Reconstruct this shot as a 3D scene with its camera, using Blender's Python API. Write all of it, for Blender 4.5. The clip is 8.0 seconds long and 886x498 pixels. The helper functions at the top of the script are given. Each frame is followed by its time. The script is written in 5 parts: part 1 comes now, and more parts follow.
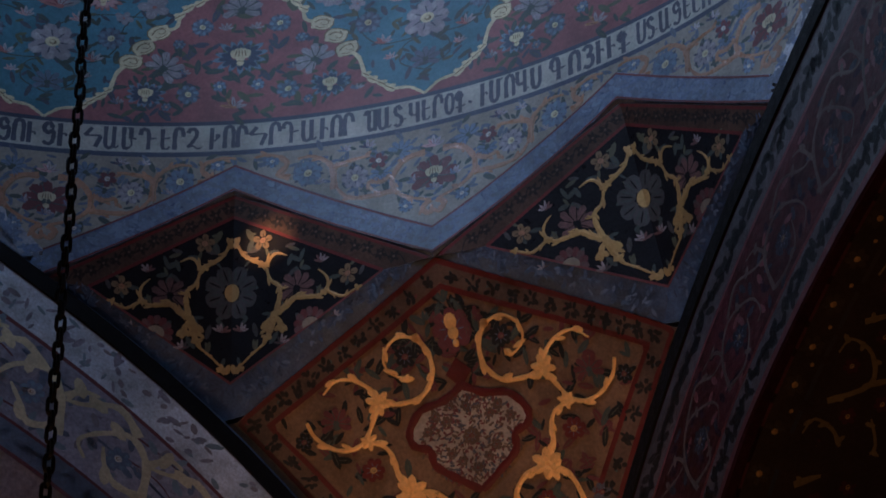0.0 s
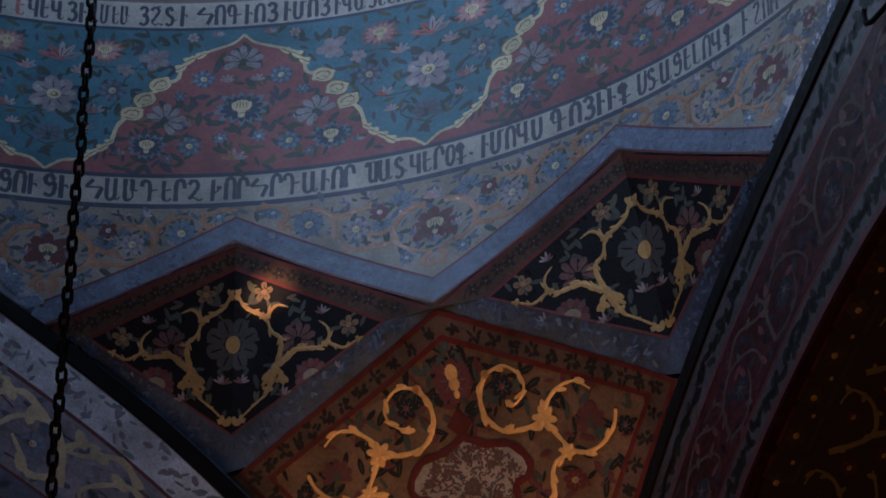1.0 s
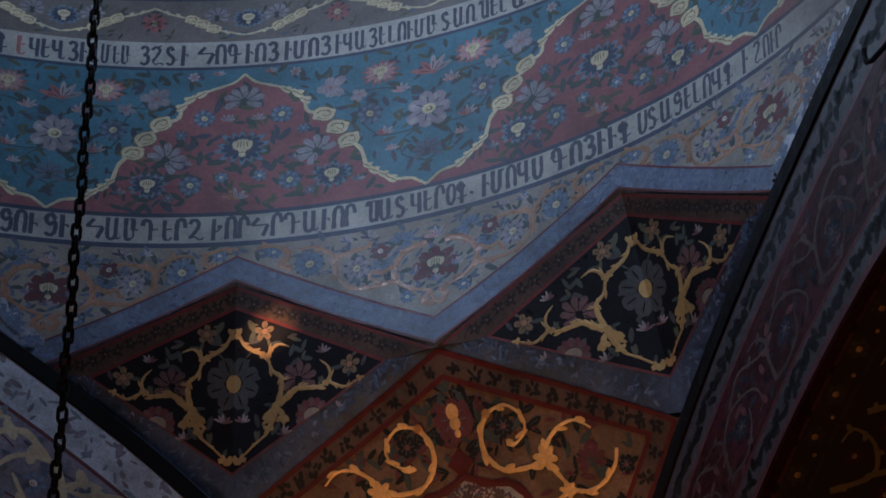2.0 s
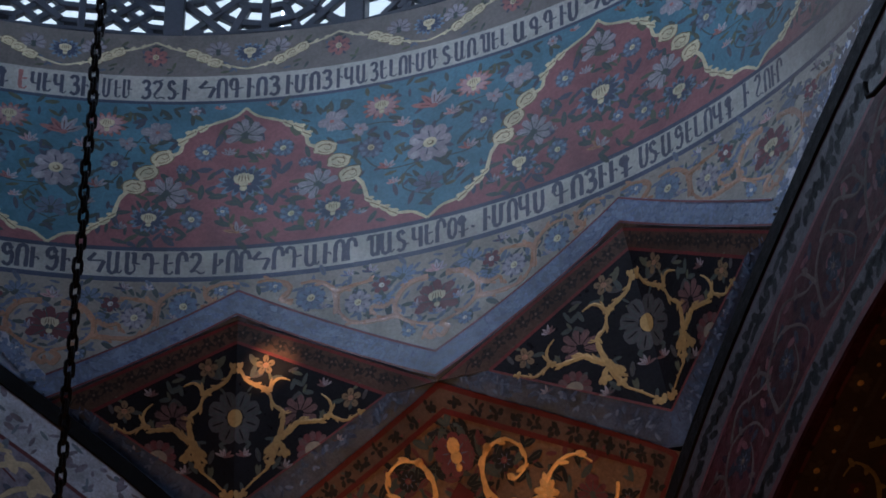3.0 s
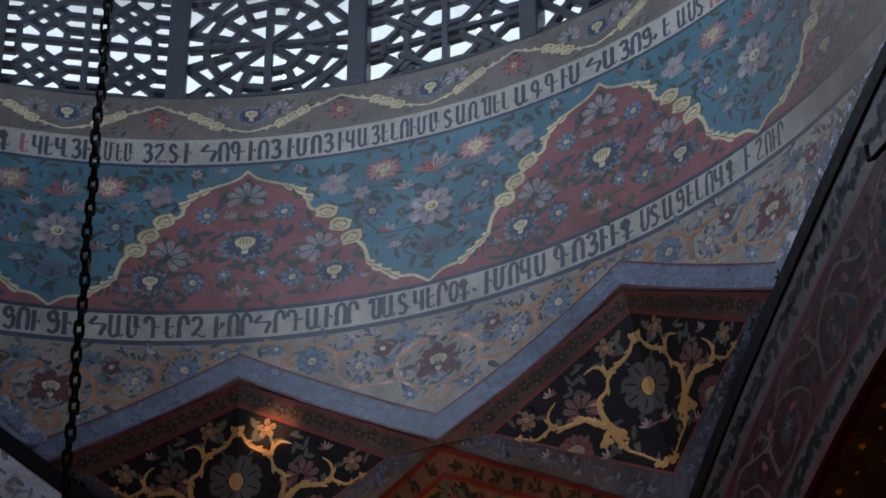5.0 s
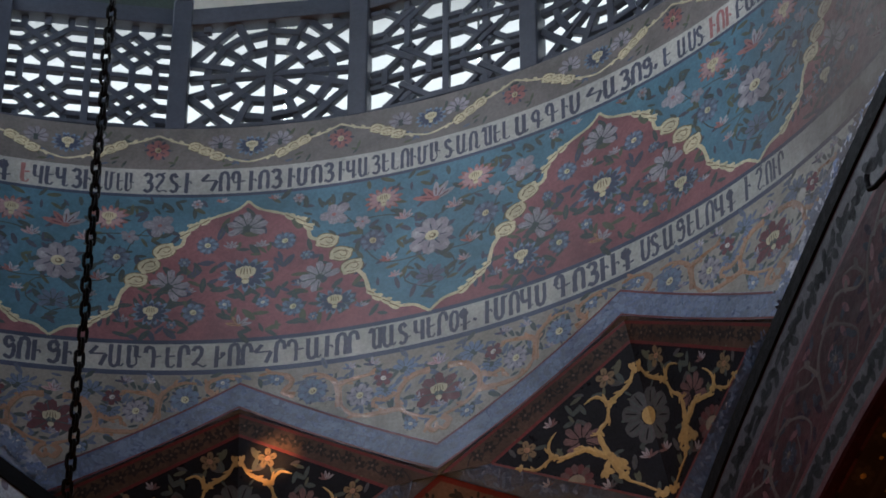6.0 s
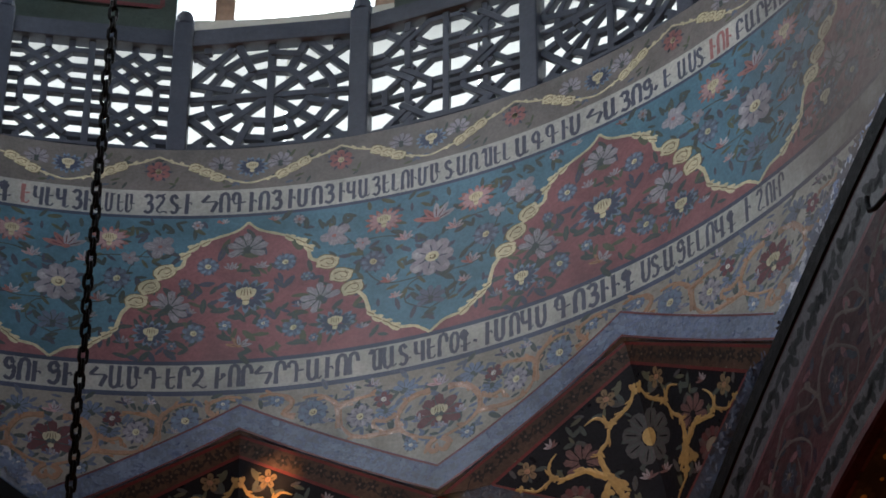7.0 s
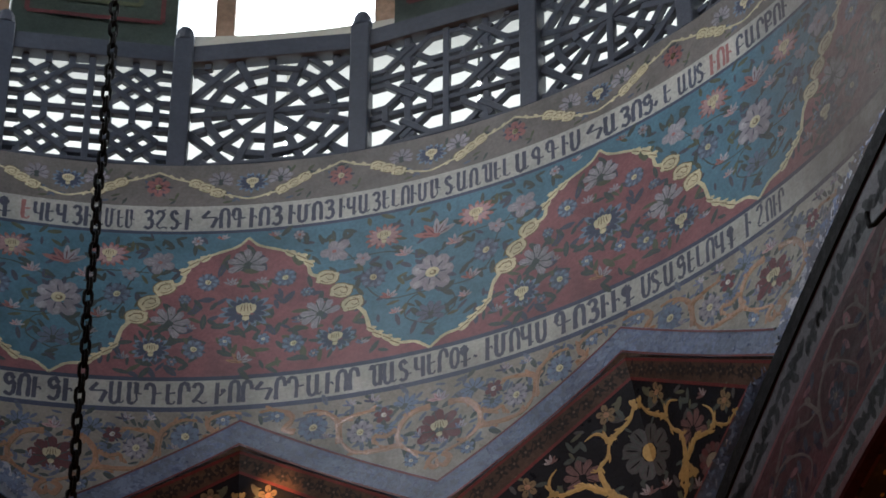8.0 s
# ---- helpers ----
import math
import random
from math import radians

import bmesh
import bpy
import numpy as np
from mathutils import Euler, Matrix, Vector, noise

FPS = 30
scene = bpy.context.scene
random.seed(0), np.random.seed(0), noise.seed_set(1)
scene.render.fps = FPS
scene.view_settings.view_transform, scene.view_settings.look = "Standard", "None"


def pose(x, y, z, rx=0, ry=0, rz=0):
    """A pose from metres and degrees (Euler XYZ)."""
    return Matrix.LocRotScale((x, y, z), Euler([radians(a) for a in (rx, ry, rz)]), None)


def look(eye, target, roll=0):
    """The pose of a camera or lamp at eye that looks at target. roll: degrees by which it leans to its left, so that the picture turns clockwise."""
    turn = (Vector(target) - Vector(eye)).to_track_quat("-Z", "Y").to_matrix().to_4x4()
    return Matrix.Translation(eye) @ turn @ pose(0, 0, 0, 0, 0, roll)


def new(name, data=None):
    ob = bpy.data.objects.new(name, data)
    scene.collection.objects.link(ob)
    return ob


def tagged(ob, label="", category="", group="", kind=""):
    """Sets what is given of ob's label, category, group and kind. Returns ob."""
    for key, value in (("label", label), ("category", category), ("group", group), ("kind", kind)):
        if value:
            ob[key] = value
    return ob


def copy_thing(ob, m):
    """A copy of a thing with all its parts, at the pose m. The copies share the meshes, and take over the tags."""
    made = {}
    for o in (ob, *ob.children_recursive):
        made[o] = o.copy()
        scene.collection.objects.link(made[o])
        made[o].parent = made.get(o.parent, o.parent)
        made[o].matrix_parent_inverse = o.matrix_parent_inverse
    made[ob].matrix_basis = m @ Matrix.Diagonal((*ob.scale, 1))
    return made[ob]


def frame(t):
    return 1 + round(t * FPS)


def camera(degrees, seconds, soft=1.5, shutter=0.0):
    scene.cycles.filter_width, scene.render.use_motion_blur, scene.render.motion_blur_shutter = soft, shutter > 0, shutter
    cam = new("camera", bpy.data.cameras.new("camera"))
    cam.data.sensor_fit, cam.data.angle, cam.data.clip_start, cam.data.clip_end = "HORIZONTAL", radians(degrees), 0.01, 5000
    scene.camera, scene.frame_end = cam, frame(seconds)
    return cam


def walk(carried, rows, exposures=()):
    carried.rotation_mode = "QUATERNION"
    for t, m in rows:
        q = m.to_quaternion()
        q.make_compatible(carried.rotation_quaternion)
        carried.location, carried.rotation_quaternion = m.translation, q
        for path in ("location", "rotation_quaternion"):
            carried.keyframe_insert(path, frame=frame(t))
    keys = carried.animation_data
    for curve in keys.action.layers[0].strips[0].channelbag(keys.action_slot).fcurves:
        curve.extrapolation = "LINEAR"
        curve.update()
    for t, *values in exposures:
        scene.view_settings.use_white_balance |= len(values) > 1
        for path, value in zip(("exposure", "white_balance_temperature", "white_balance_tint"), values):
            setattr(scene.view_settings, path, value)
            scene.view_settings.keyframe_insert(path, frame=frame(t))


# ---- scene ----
from mathutils.geometry import tessellate_polygon

# ---------- camera: a tripod tilt from the nave floor up to the drum ----------
cam = camera(14.88, 8.0, soft=1.65, shutter=0.5)
EYE = (0.0, -10.553, 1.6)
ROWS = [  # seconds, heading to the right of north, tilt up, roll
    (0.0, 8.287, 36.055, 0.175), (0.5, 8.275, 36.499, 0.162), (1.0, 8.262, 36.924, 0.141), (1.5, 8.252, 37.271, 0.118),
    (3.0, 8.217, 38.156, 0.106), (3.5, 8.202, 38.424, 0.128), (4.0, 8.196, 38.708, 0.129), (4.5, 8.189, 38.962, 0.115),
    (6.0, 8.172, 39.725, 0.119), (6.5, 8.168, 39.918, 0.125), (7.0, 8.164, 40.083, 0.135), (7.5, 8.163, 40.216, 0.137),
    (8.0, 8.161, 40.347, 0.132),
]
EXPOSURES = [(0.0, 0.78, 4620, 10), (1.5, 0.95, 4780, 10), (4.0, 1.1, 5150, 10), (6.0, 1.3, 5750, 10), (8.0, 1.4, 6150, 10)]


def heading(yaw, pitch, roll):
    a, b = radians(yaw), radians(pitch)
    way = Vector((math.sin(a) * math.cos(b), math.cos(a) * math.cos(b), math.sin(b)))
    return look(EYE, Vector(EYE) + way, roll)


walk(cam, [(t, heading(yaw, pitch, roll)) for t, yaw, pitch, roll in ROWS], EXPOSURES)

# ---------- light ----------
world = bpy.data.worlds.new("sky")
scene.world = world
world.use_nodes = True
wn = world.node_tree
sky = wn.nodes.new("ShaderNodeTexSky")
sky.sky_type, sky.sun_disc = "NISHITA", False
sky.sun_elevation, sky.sun_rotation = radians(26), radians(225)
wn.links.new(sky.outputs[0], wn.nodes["Background"].inputs[0])
wn.nodes["Background"].inputs[1].default_value = 0.1
sun = new("sun", bpy.data.lights.new("sun", "SUN"))
sun.data.energy, sun.data.angle, sun.data.color = 1.45, radians(28), (0.96, 0.98, 1.0)
sun.matrix_world = look((0, 0, 40), Vector((0, 0, 40)) + Vector((math.sin(radians(45)) * 0.9, math.cos(radians(45)) * 0.9, -0.438)))
SKY_GLOW = 2.2


def lamp(name, place, watts, colour, size):
    ob = new(name, bpy.data.lights.new(name, "POINT"))
    ob.data.energy, ob.data.color, ob.data.shadow_soft_size = watts, colour, size
    ob.location = place
    return ob


WARM = (1.0, 0.43, 0.13)
lamp("chandelier_light", (0.08, 0.0, 6.4), 50, WARM, 0.5)
uplight = new("pendentive_uplight", bpy.data.lights.new("pendentive_uplight", "SPOT"))
uplight.data.energy, uplight.data.color, uplight.data.shadow_soft_size = 195, WARM, 0.15
uplight.data.spot_size, uplight.data.spot_blend = radians(46), 1.0
uplight.matrix_world = look((1.75, 3.05, 6.4), (2.25, 3.95, 10.9))
niche = new("niche_spotlight", bpy.data.lights.new("niche_spotlight", "SPOT"))
niche.data.energy, niche.data.color, niche.data.shadow_soft_size = 620, (1.0, 0.42, 0.14), 0.04
niche.data.spot_size, niche.data.spot_blend = radians(5.2), 0.9
niche.matrix_world = look((-1.7, 3.0, 10.9), (1.06, 3.84, 12.12))

# ---------- materials ----------
MATS = {}


def paint(name, colour, rough=0.45, vary=0.35, scale=9.0, metal=0.0, bump=0.25, wear=0.3, gloss=0.45, reflect_brown=0.0):
    """Painted plaster: two scales of tone, worn flecks, brushed relief."""
    m = bpy.data.materials.new(name)
    m.use_nodes = True
    nt = m.node_tree
    bsdf = nt.nodes["Principled BSDF"]
    geo = nt.nodes.new("ShaderNodeTexCoord")

    def tex(s, detail):
        n = nt.nodes.new("ShaderNodeTexNoise")
        n.inputs["Scale"].default_value, n.inputs["Detail"].default_value, n.inputs["Roughness"].default_value = s, detail, 0.65
        nt.links.new(geo.outputs["Object"], n.inputs["Vector"])
        return n.outputs["Fac"]

    def ramp(value, lo, hi, a, b):
        n = nt.nodes.new("ShaderNodeMapRange")
        for key, v in zip(("From Min", "From Max", "To Min", "To Max"), (lo, hi, a, b)):
            n.inputs[key].default_value = v
        nt.links.new(value, n.inputs["Value"])
        return n.outputs["Result"]

    def times(a, b):
        n = nt.nodes.new("ShaderNodeMath")
        n.operation = "MULTIPLY"
        nt.links.new(a, n.inputs[0])
        nt.links.new(b, n.inputs[1])
        return n.outputs[0]

    fine, broad, flecks = tex(scale * 6, 4), tex(scale * 0.35, 5), tex(scale * 2.2, 8)
    info = nt.nodes.new("ShaderNodeObjectInfo")
    tone = times(times(ramp(fine, 0.3, 0.7, 1 - vary * 0.5, 1 + vary * 0.5), ramp(broad, 0.3, 0.7, 1 - vary, 1 + vary * 0.6)),
                 ramp(info.outputs["Random"], 0, 1, 0.88, 1.1))
    mul = nt.nodes.new("ShaderNodeVectorMath")
    mul.operation = "SCALE"
    mul.inputs[0].default_value = colour
    nt.links.new(tone, mul.inputs["Scale"])
    mix = nt.nodes.new("ShaderNodeMix")
    mix.data_type = "RGBA"
    grime = tuple(c * 0.45 + 0.03 for c in colour)
    mix.inputs["B"].default_value = (*grime, 1)
    nt.links.new(mul.outputs[0], mix.inputs["A"])
    nt.links.new(ramp(flecks, 0.56, 0.72, 0, wear), mix.inputs["Factor"])
    # Browner to the east: grime, but mostly a dull reflection put into the colour.
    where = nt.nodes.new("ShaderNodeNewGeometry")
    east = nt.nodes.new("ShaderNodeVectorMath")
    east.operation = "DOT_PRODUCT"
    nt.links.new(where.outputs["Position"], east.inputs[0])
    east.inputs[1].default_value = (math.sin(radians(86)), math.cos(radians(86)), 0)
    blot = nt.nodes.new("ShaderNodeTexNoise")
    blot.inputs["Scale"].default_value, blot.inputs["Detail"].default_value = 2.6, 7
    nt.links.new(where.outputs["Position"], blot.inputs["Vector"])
    dark_tint = nt.nodes.new("ShaderNodeMix")
    dark_tint.data_type = "RGBA"
    dark_tint.inputs["B"].default_value = (0.085, 0.058, 0.044, 1)
    nt.links.new(mix.outputs["Result"], dark_tint.inputs["A"])
    nt.links.new(times(ramp(east.outputs["Value"], 3.52, 3.82, 0, 1), ramp(blot.outputs["Fac"], 0.3, 0.6, 0.72 * reflect_brown, reflect_brown)), dark_tint.inputs["Factor"])
    nt.links.new(dark_tint.outputs["Result"], bsdf.inputs["Base Color"])
    nt.links.new(ramp(flecks, 0.3, 0.7, max(rough - 0.12, 0.05), min(rough + 0.15, 1)), bsdf.inputs["Roughness"])
    bsdf.inputs["Metallic"].default_value = metal
    bsdf.inputs["Specular IOR Level"].default_value = gloss
    b = nt.nodes.new("ShaderNodeBump")
    b.inputs["Strength"].default_value, b.inputs["Distance"].default_value = bump, 0.01
    nt.links.new(fine, b.inputs["Height"])
    nt.links.new(b.outputs[0], bsdf.inputs["Normal"])
    MATS[name] = m
    return m


def glow(name, colour, strength):
    m = bpy.data.materials.new(name)
    m.use_nodes = True
    b = m.node_tree.nodes["Principled BSDF"]
    b.inputs["Base Color"].default_value = (0, 0, 0, 1)
    b.inputs["Emission Color"].default_value, b.inputs["Emission Strength"].default_value = (*colour, 1), strength
    MATS[name] = m
    return m


for row in (
    ("cream", (0.45, 0.445, 0.40)), ("teal", (0.085, 0.20, 0.27)), ("brick_red", (0.235, 0.092, 0.098)),
    ("umber", (0.19, 0.17, 0.155)), ("navy", (0.05, 0.065, 0.11)), ("ink", (0.065, 0.072, 0.105)), ("straw", (0.60, 0.54, 0.34)),
    ("straw_dark", (0.19, 0.14, 0.07)), ("lilac", (0.27, 0.25, 0.28)), ("rose", (0.33, 0.14, 0.13)), ("pink", (0.45, 0.28, 0.28)),
    ("sky_petal", (0.22, 0.29, 0.35)), ("white_petal", (0.58, 0.55, 0.50)), ("leaf", (0.055, 0.075, 0.07)), ("moss", (0.09, 0.10, 0.06)),
    ("maroon", (0.13, 0.035, 0.04)), ("terracotta", (0.36, 0.20, 0.115), 0.3), ("slate", (0.14, 0.18, 0.27)), ("slate_dark", (0.115, 0.14, 0.205)),
    ("vermilion", (0.115, 0.012, 0.011)), ("plaster", (0.55, 0.53, 0.48)), ("green_wall", (0.055, 0.075, 0.065)), ("stone_floor", (0.25, 0.22, 0.19)),
):
    paint(*row, reflect_brown=0.0 if row[0] in ("maroon", "vermilion", "plaster", "green_wall", "stone_floor") else 0.96)
paint("slate_gloss", (0.125, 0.16, 0.265), rough=0.32, gloss=0.4, vary=0.5, scale=14, wear=0.45)
paint("sand", (0.29, 0.268, 0.222), rough=0.34, gloss=0.3)
paint("kite_black", (0.010, 0.011, 0.016), rough=0.36, gloss=0.16, wear=0.1)
paint("dark_tint", (0.014, 0.015, 0.017), rough=0.5, gloss=0.3)
paint("kite_brown", (0.10, 0.065, 0.045), rough=0.5)
paint("gilt", (0.45, 0.31, 0.115), rough=0.42, metal=0.35, vary=0.3)
paint("gilt_bright", (0.95, 0.56, 0.17), rough=0.36, metal=0.35, vary=0.3)
paint("ochre_ground", (0.165, 0.10, 0.056), rough=0.45, vary=0.5)
paint("border_dark", (0.085, 0.053, 0.036), rough=0.5, vary=0.5)
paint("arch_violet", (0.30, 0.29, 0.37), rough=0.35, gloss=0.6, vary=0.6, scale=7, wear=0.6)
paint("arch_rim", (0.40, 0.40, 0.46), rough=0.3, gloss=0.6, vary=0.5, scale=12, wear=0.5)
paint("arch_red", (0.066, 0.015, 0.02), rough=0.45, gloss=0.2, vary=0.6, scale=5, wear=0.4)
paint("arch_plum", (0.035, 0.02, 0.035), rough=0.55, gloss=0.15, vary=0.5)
# Sheen of the windows on the first arch, put into the colour.
paint("arch_blue_sheen", (0.58, 0.64, 0.72), rough=0.32, vary=0.5, scale=12, gloss=0.6, wear=0.5)
paint("medallion_ground", (0.36, 0.32, 0.28), rough=0.45, vary=0.5)
paint("crimson", (0.085, 0.007, 0.006), rough=0.45)
paint("kite_leaf", (0.024, 0.021, 0.02), rough=0.45, gloss=0.25)
paint("petal_grey", (0.062, 0.063, 0.068), rough=0.45, vary=0.5)
paint("petal_rose", (0.17, 0.095, 0.09), rough=0.45, vary=0.4)
paint("cream_dim", (0.26, 0.24, 0.18), rough=0.4)
paint("petal_mist", (0.36, 0.335, 0.36), rough=0.45, vary=0.5, reflect_brown=0.96)
paint("halo_blue", (0.16, 0.225, 0.31), rough=0.45, vary=0.4, reflect_brown=0.96)
paint("soffit_dark", (0.065, 0.038, 0.03), rough=0.5)
paint("kite_border", (0.075, 0.048, 0.034), rough=0.5, gloss=0.25, vary=0.5)
paint("kite_blue", (0.07, 0.10, 0.165), rough=0.4, vary=0.5, scale=12, wear=0.4)
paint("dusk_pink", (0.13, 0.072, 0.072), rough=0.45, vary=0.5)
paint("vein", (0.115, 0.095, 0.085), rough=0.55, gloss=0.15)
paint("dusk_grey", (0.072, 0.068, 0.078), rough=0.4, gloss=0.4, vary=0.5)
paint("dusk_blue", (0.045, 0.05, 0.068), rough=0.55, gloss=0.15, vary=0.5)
paint("iron", (0.006, 0.006, 0.007), rough=0.6, metal=0.0, gloss=0.15, vary=0.2)
paint("chain_iron", (0.025, 0.022, 0.02), rough=0.5, metal=0.6, gloss=0.3)
paint("lattice_paint", (0.060, 0.068, 0.092), rough=0.5, vary=0.25, scale=6)
paint("wood", (0.50, 0.33, 0.24), rough=0.45, vary=0.4, scale=4)
paint("sill_white", (0.72, 0.70, 0.64), rough=0.5, vary=0.1)
glow("haze", (0.95, 0.985, 1.0), SKY_GLOW)
frost = bpy.data.materials.new("frosted_glass")
frost.use_nodes = True
frost.node_tree.nodes.clear()
_t, _o = frost.node_tree.nodes.new("ShaderNodeBsdfTranslucent"), frost.node_tree.nodes.new("ShaderNodeOutputMaterial")
_t.inputs[0].default_value = (0.32, 0.32, 0.30, 1)
frost.node_tree.links.new(_t.outputs[0], _o.inputs[0])
MATS["frosted_glass"] = frost

# ---------- surfaces of the place ----------
R, APEX0, TIP0 = 4.0, 14.05, -0.9          # drum radius; headings of an apex and of a medallion's tip
Z_RAIL, Z_T1, Z_T1B, Z_T2, Z_T2B = 14.49, 14.18, 13.995, 12.94, 12.73
ARCH_HALF, ARCH_Z, ARCH_IN, ARCH_OUT, ARCH_N = 1.67, 6.48, 4.81, 5.885, 3.87
STRIP, EDGE = 5.97, 6.09                              # outer edge of the iron strip, and of the arch
PEND = 29.9                                # heading of the middle of the pendentive


def ring(az, z, r):
    a = radians(az)
    return Vector((r * math.sin(a), r * math.cos(a), z))


def on_drum(centre):
    """Metres along and heights on the drum's inner face."""
    return lambda s, h, off=0.0: ring(centre + math.degrees(s / R), h, R - off * 0.35)


def pend_r(z):
    d = z - 11
    return ((0.022 * d - 0.0542) * d - 0.65) * d + 4.599


def on_pendentive(az, z, off=0.0):
    return ring(PEND + az, z - off * 0.25, pend_r(z) - off * 0.37)


def settled(angle, r):
    """The arch is a little flatter inside than a true circle, and its outer edge lifts near the crown."""
    t = min(max((r - ARCH_IN) / (ARCH_OUT - ARCH_IN), 0), 1)
    return r + (1 - t) * 0.010 * min(max(55 - angle, -15), 5) + t * 0.0006 * max(angle - 60, 0) ** 2


SHIFT = {1: 0.45}                          # metres by which the crown of an arch lies off the middle


def lean(az):
    return SHIFT.get(round((az - PEND + 45) / 90), 0.0)


def on_arch(az, side):
    """Degrees up from the springing and radius, on the face of the arch at heading az."""
    n, u = Vector((math.sin(radians(az)), math.cos(radians(az)), 0)), Vector((math.cos(radians(az)), -math.sin(radians(az)), 0))

    half = ARCH_HALF - (2 * lean(az) if side > 0 else 0)

    def place(angle, r, off=0.0):
        a, r = radians(angle), settled(angle, r)
        return n * (ARCH_N - off) + u * side * (-half + r * math.cos(a)) + Vector((0, 0, ARCH_Z + r * math.sin(a)))
    return place


def on_soffit(az, side):
    """Degrees up from the springing and metres inward from the face, on the underside of the arch."""
    n, u = Vector((math.sin(radians(az)), math.cos(radians(az)), 0)), Vector((math.cos(radians(az)), -math.sin(radians(az)), 0))

    half = ARCH_HALF - (2 * lean(az) if side > 0 else 0)

    def place(angle, deep, off=0.0):
        a, r = radians(angle), settled(angle, ARCH_IN) - off
        return n * (ARCH_N + deep) + u * side * (-half + r * math.cos(a)) + Vector((0, 0, ARCH_Z + r * math.sin(a)))
    return place


def crown(r, az):
    return math.degrees(math.acos((ARCH_HALF - lean(az)) / r))


class Sheet:
    """Faces drawn on a surface, colour by colour."""

    def __init__(self, place, scale=(1, 1)):
        self.place, self.v, self.f, self.m, self.mats, self.k = place, [], [], [], [], scale

    def _put(self, pts, off):
        base = len(self.v)
        self.v.extend(self.place(x, y, off) for x, y in pts)
        return base

    def _mat(self, name):
        if name not in self.mats:
            self.mats.append(name)
        return self.mats.index(name)

    def poly(self, pts, mat, off):
        b, k = self._put(pts, off), self._mat(mat)
        for t in tessellate_polygon([[Vector((x, y, 0)) for x, y in pts]]):
            self.f.append(tuple(b + i for i in t))
            self.m.append(k)

    def band(self, low, high, mat, off):
        n, k = len(low), self._mat(mat)
        b = self._put(list(low) + list(high), off)
        for i in range(n - 1):
            self.f.append((b + i, b + i + 1, b + n + i + 1, b + n + i))
            self.m.append(k)

    def stroke(self, pts, width, mat, off, lift=0.0, taper=(1.0, 1.0)):
        """A line with a soft ridge; width in metres, thinner towards tapered ends."""
        pts = smooth(pts)
        kx, ky = self.k
        left, mid, right = [], [], []
        n = len(pts)
        for i, (x, y) in enumerate(pts):
            x0, y0 = pts[max(i - 1, 0)]
            x1, y1 = pts[min(i + 1, n - 1)]
            dx, dy = (x1 - x0) * kx, (y1 - y0) * ky
            d = math.hypot(dx, dy) or 1
            t = i / max(n - 1, 1)
            w = width / 2 * (taper[0] + (taper[1] - taper[0]) * t) * (1 + 0.15 * math.sin(i * 2.1))
            nx, ny = -dy / d * w / kx, dx / d * w / ky
            left.append((x + nx, y + ny))
            mid.append((x, y))
            right.append((x - nx, y - ny))
        k = self._mat(mat)
        a, b, c = self._put(left, off), self._put(mid, off + lift), self._put(right, off)
        for i in range(n - 1):
            for p, q in ((a, b), (b, c)):
                self.f.append((p + i, p + i + 1, q + i + 1, q + i))
                self.m.append(k)

    def blob(self, x, y, rx, ry, mat, off, turn=0.0, point=1.0, sides=10, lift=0.0):
        """An oval; point under 1 sharpens its ends to a leaf."""
        kx, ky = self.k
        ring_pts = []
        for i in range(sides):
            a = 2 * math.pi * i / sides
            px, py = rx * math.cos(a), ry * math.copysign(abs(math.sin(a)) ** (1 / point), math.sin(a))
            c, s = math.cos(turn), math.sin(turn)
            ring_pts.append((x + (px * c - py * s) / kx, y + (px * s + py * c) / ky))
        b, k = self._put(ring_pts, off), self._mat(mat)
        m = self._put([(x, y)], off + lift)
        for i in range(sides):
            self.f.append((b + i, b + (i + 1) % sides, m))
            self.m.append(k)

    def make(self, name, parent, label="", kind=""):
        mesh = bpy.data.meshes.new(name)
        mesh.from_pydata(self.v, [], self.f)
        for m in self.mats:
            mesh.materials.append(MATS[m])
        mesh.polygons.foreach_set("material_index", self.m)
        mesh.update()
        ob = new(name, mesh)
        ob.parent = parent
        return tagged(ob, label, kind=kind)


def smooth(pts, steps=4):
    """A rounded line through the points."""
    if len(pts) < 3:
        return list(pts)
    out = []
    p = [pts[0], *pts, pts[-1]]
    for i in range(1, len(p) - 2):
        for j in range(steps):
            t = j / steps
            out.append(tuple(0.5 * (2 * b + (c - a) * t + (2 * a - 5 * b + 4 * c - d) * t * t + (3 * b - a - 3 * c + d) * t ** 3)
                             for a, b, c, d in zip(p[i - 1], p[i], p[i + 1], p[i + 2])))
    return out + [tuple(pts[-1])]


BRUSH = random.Random(77)


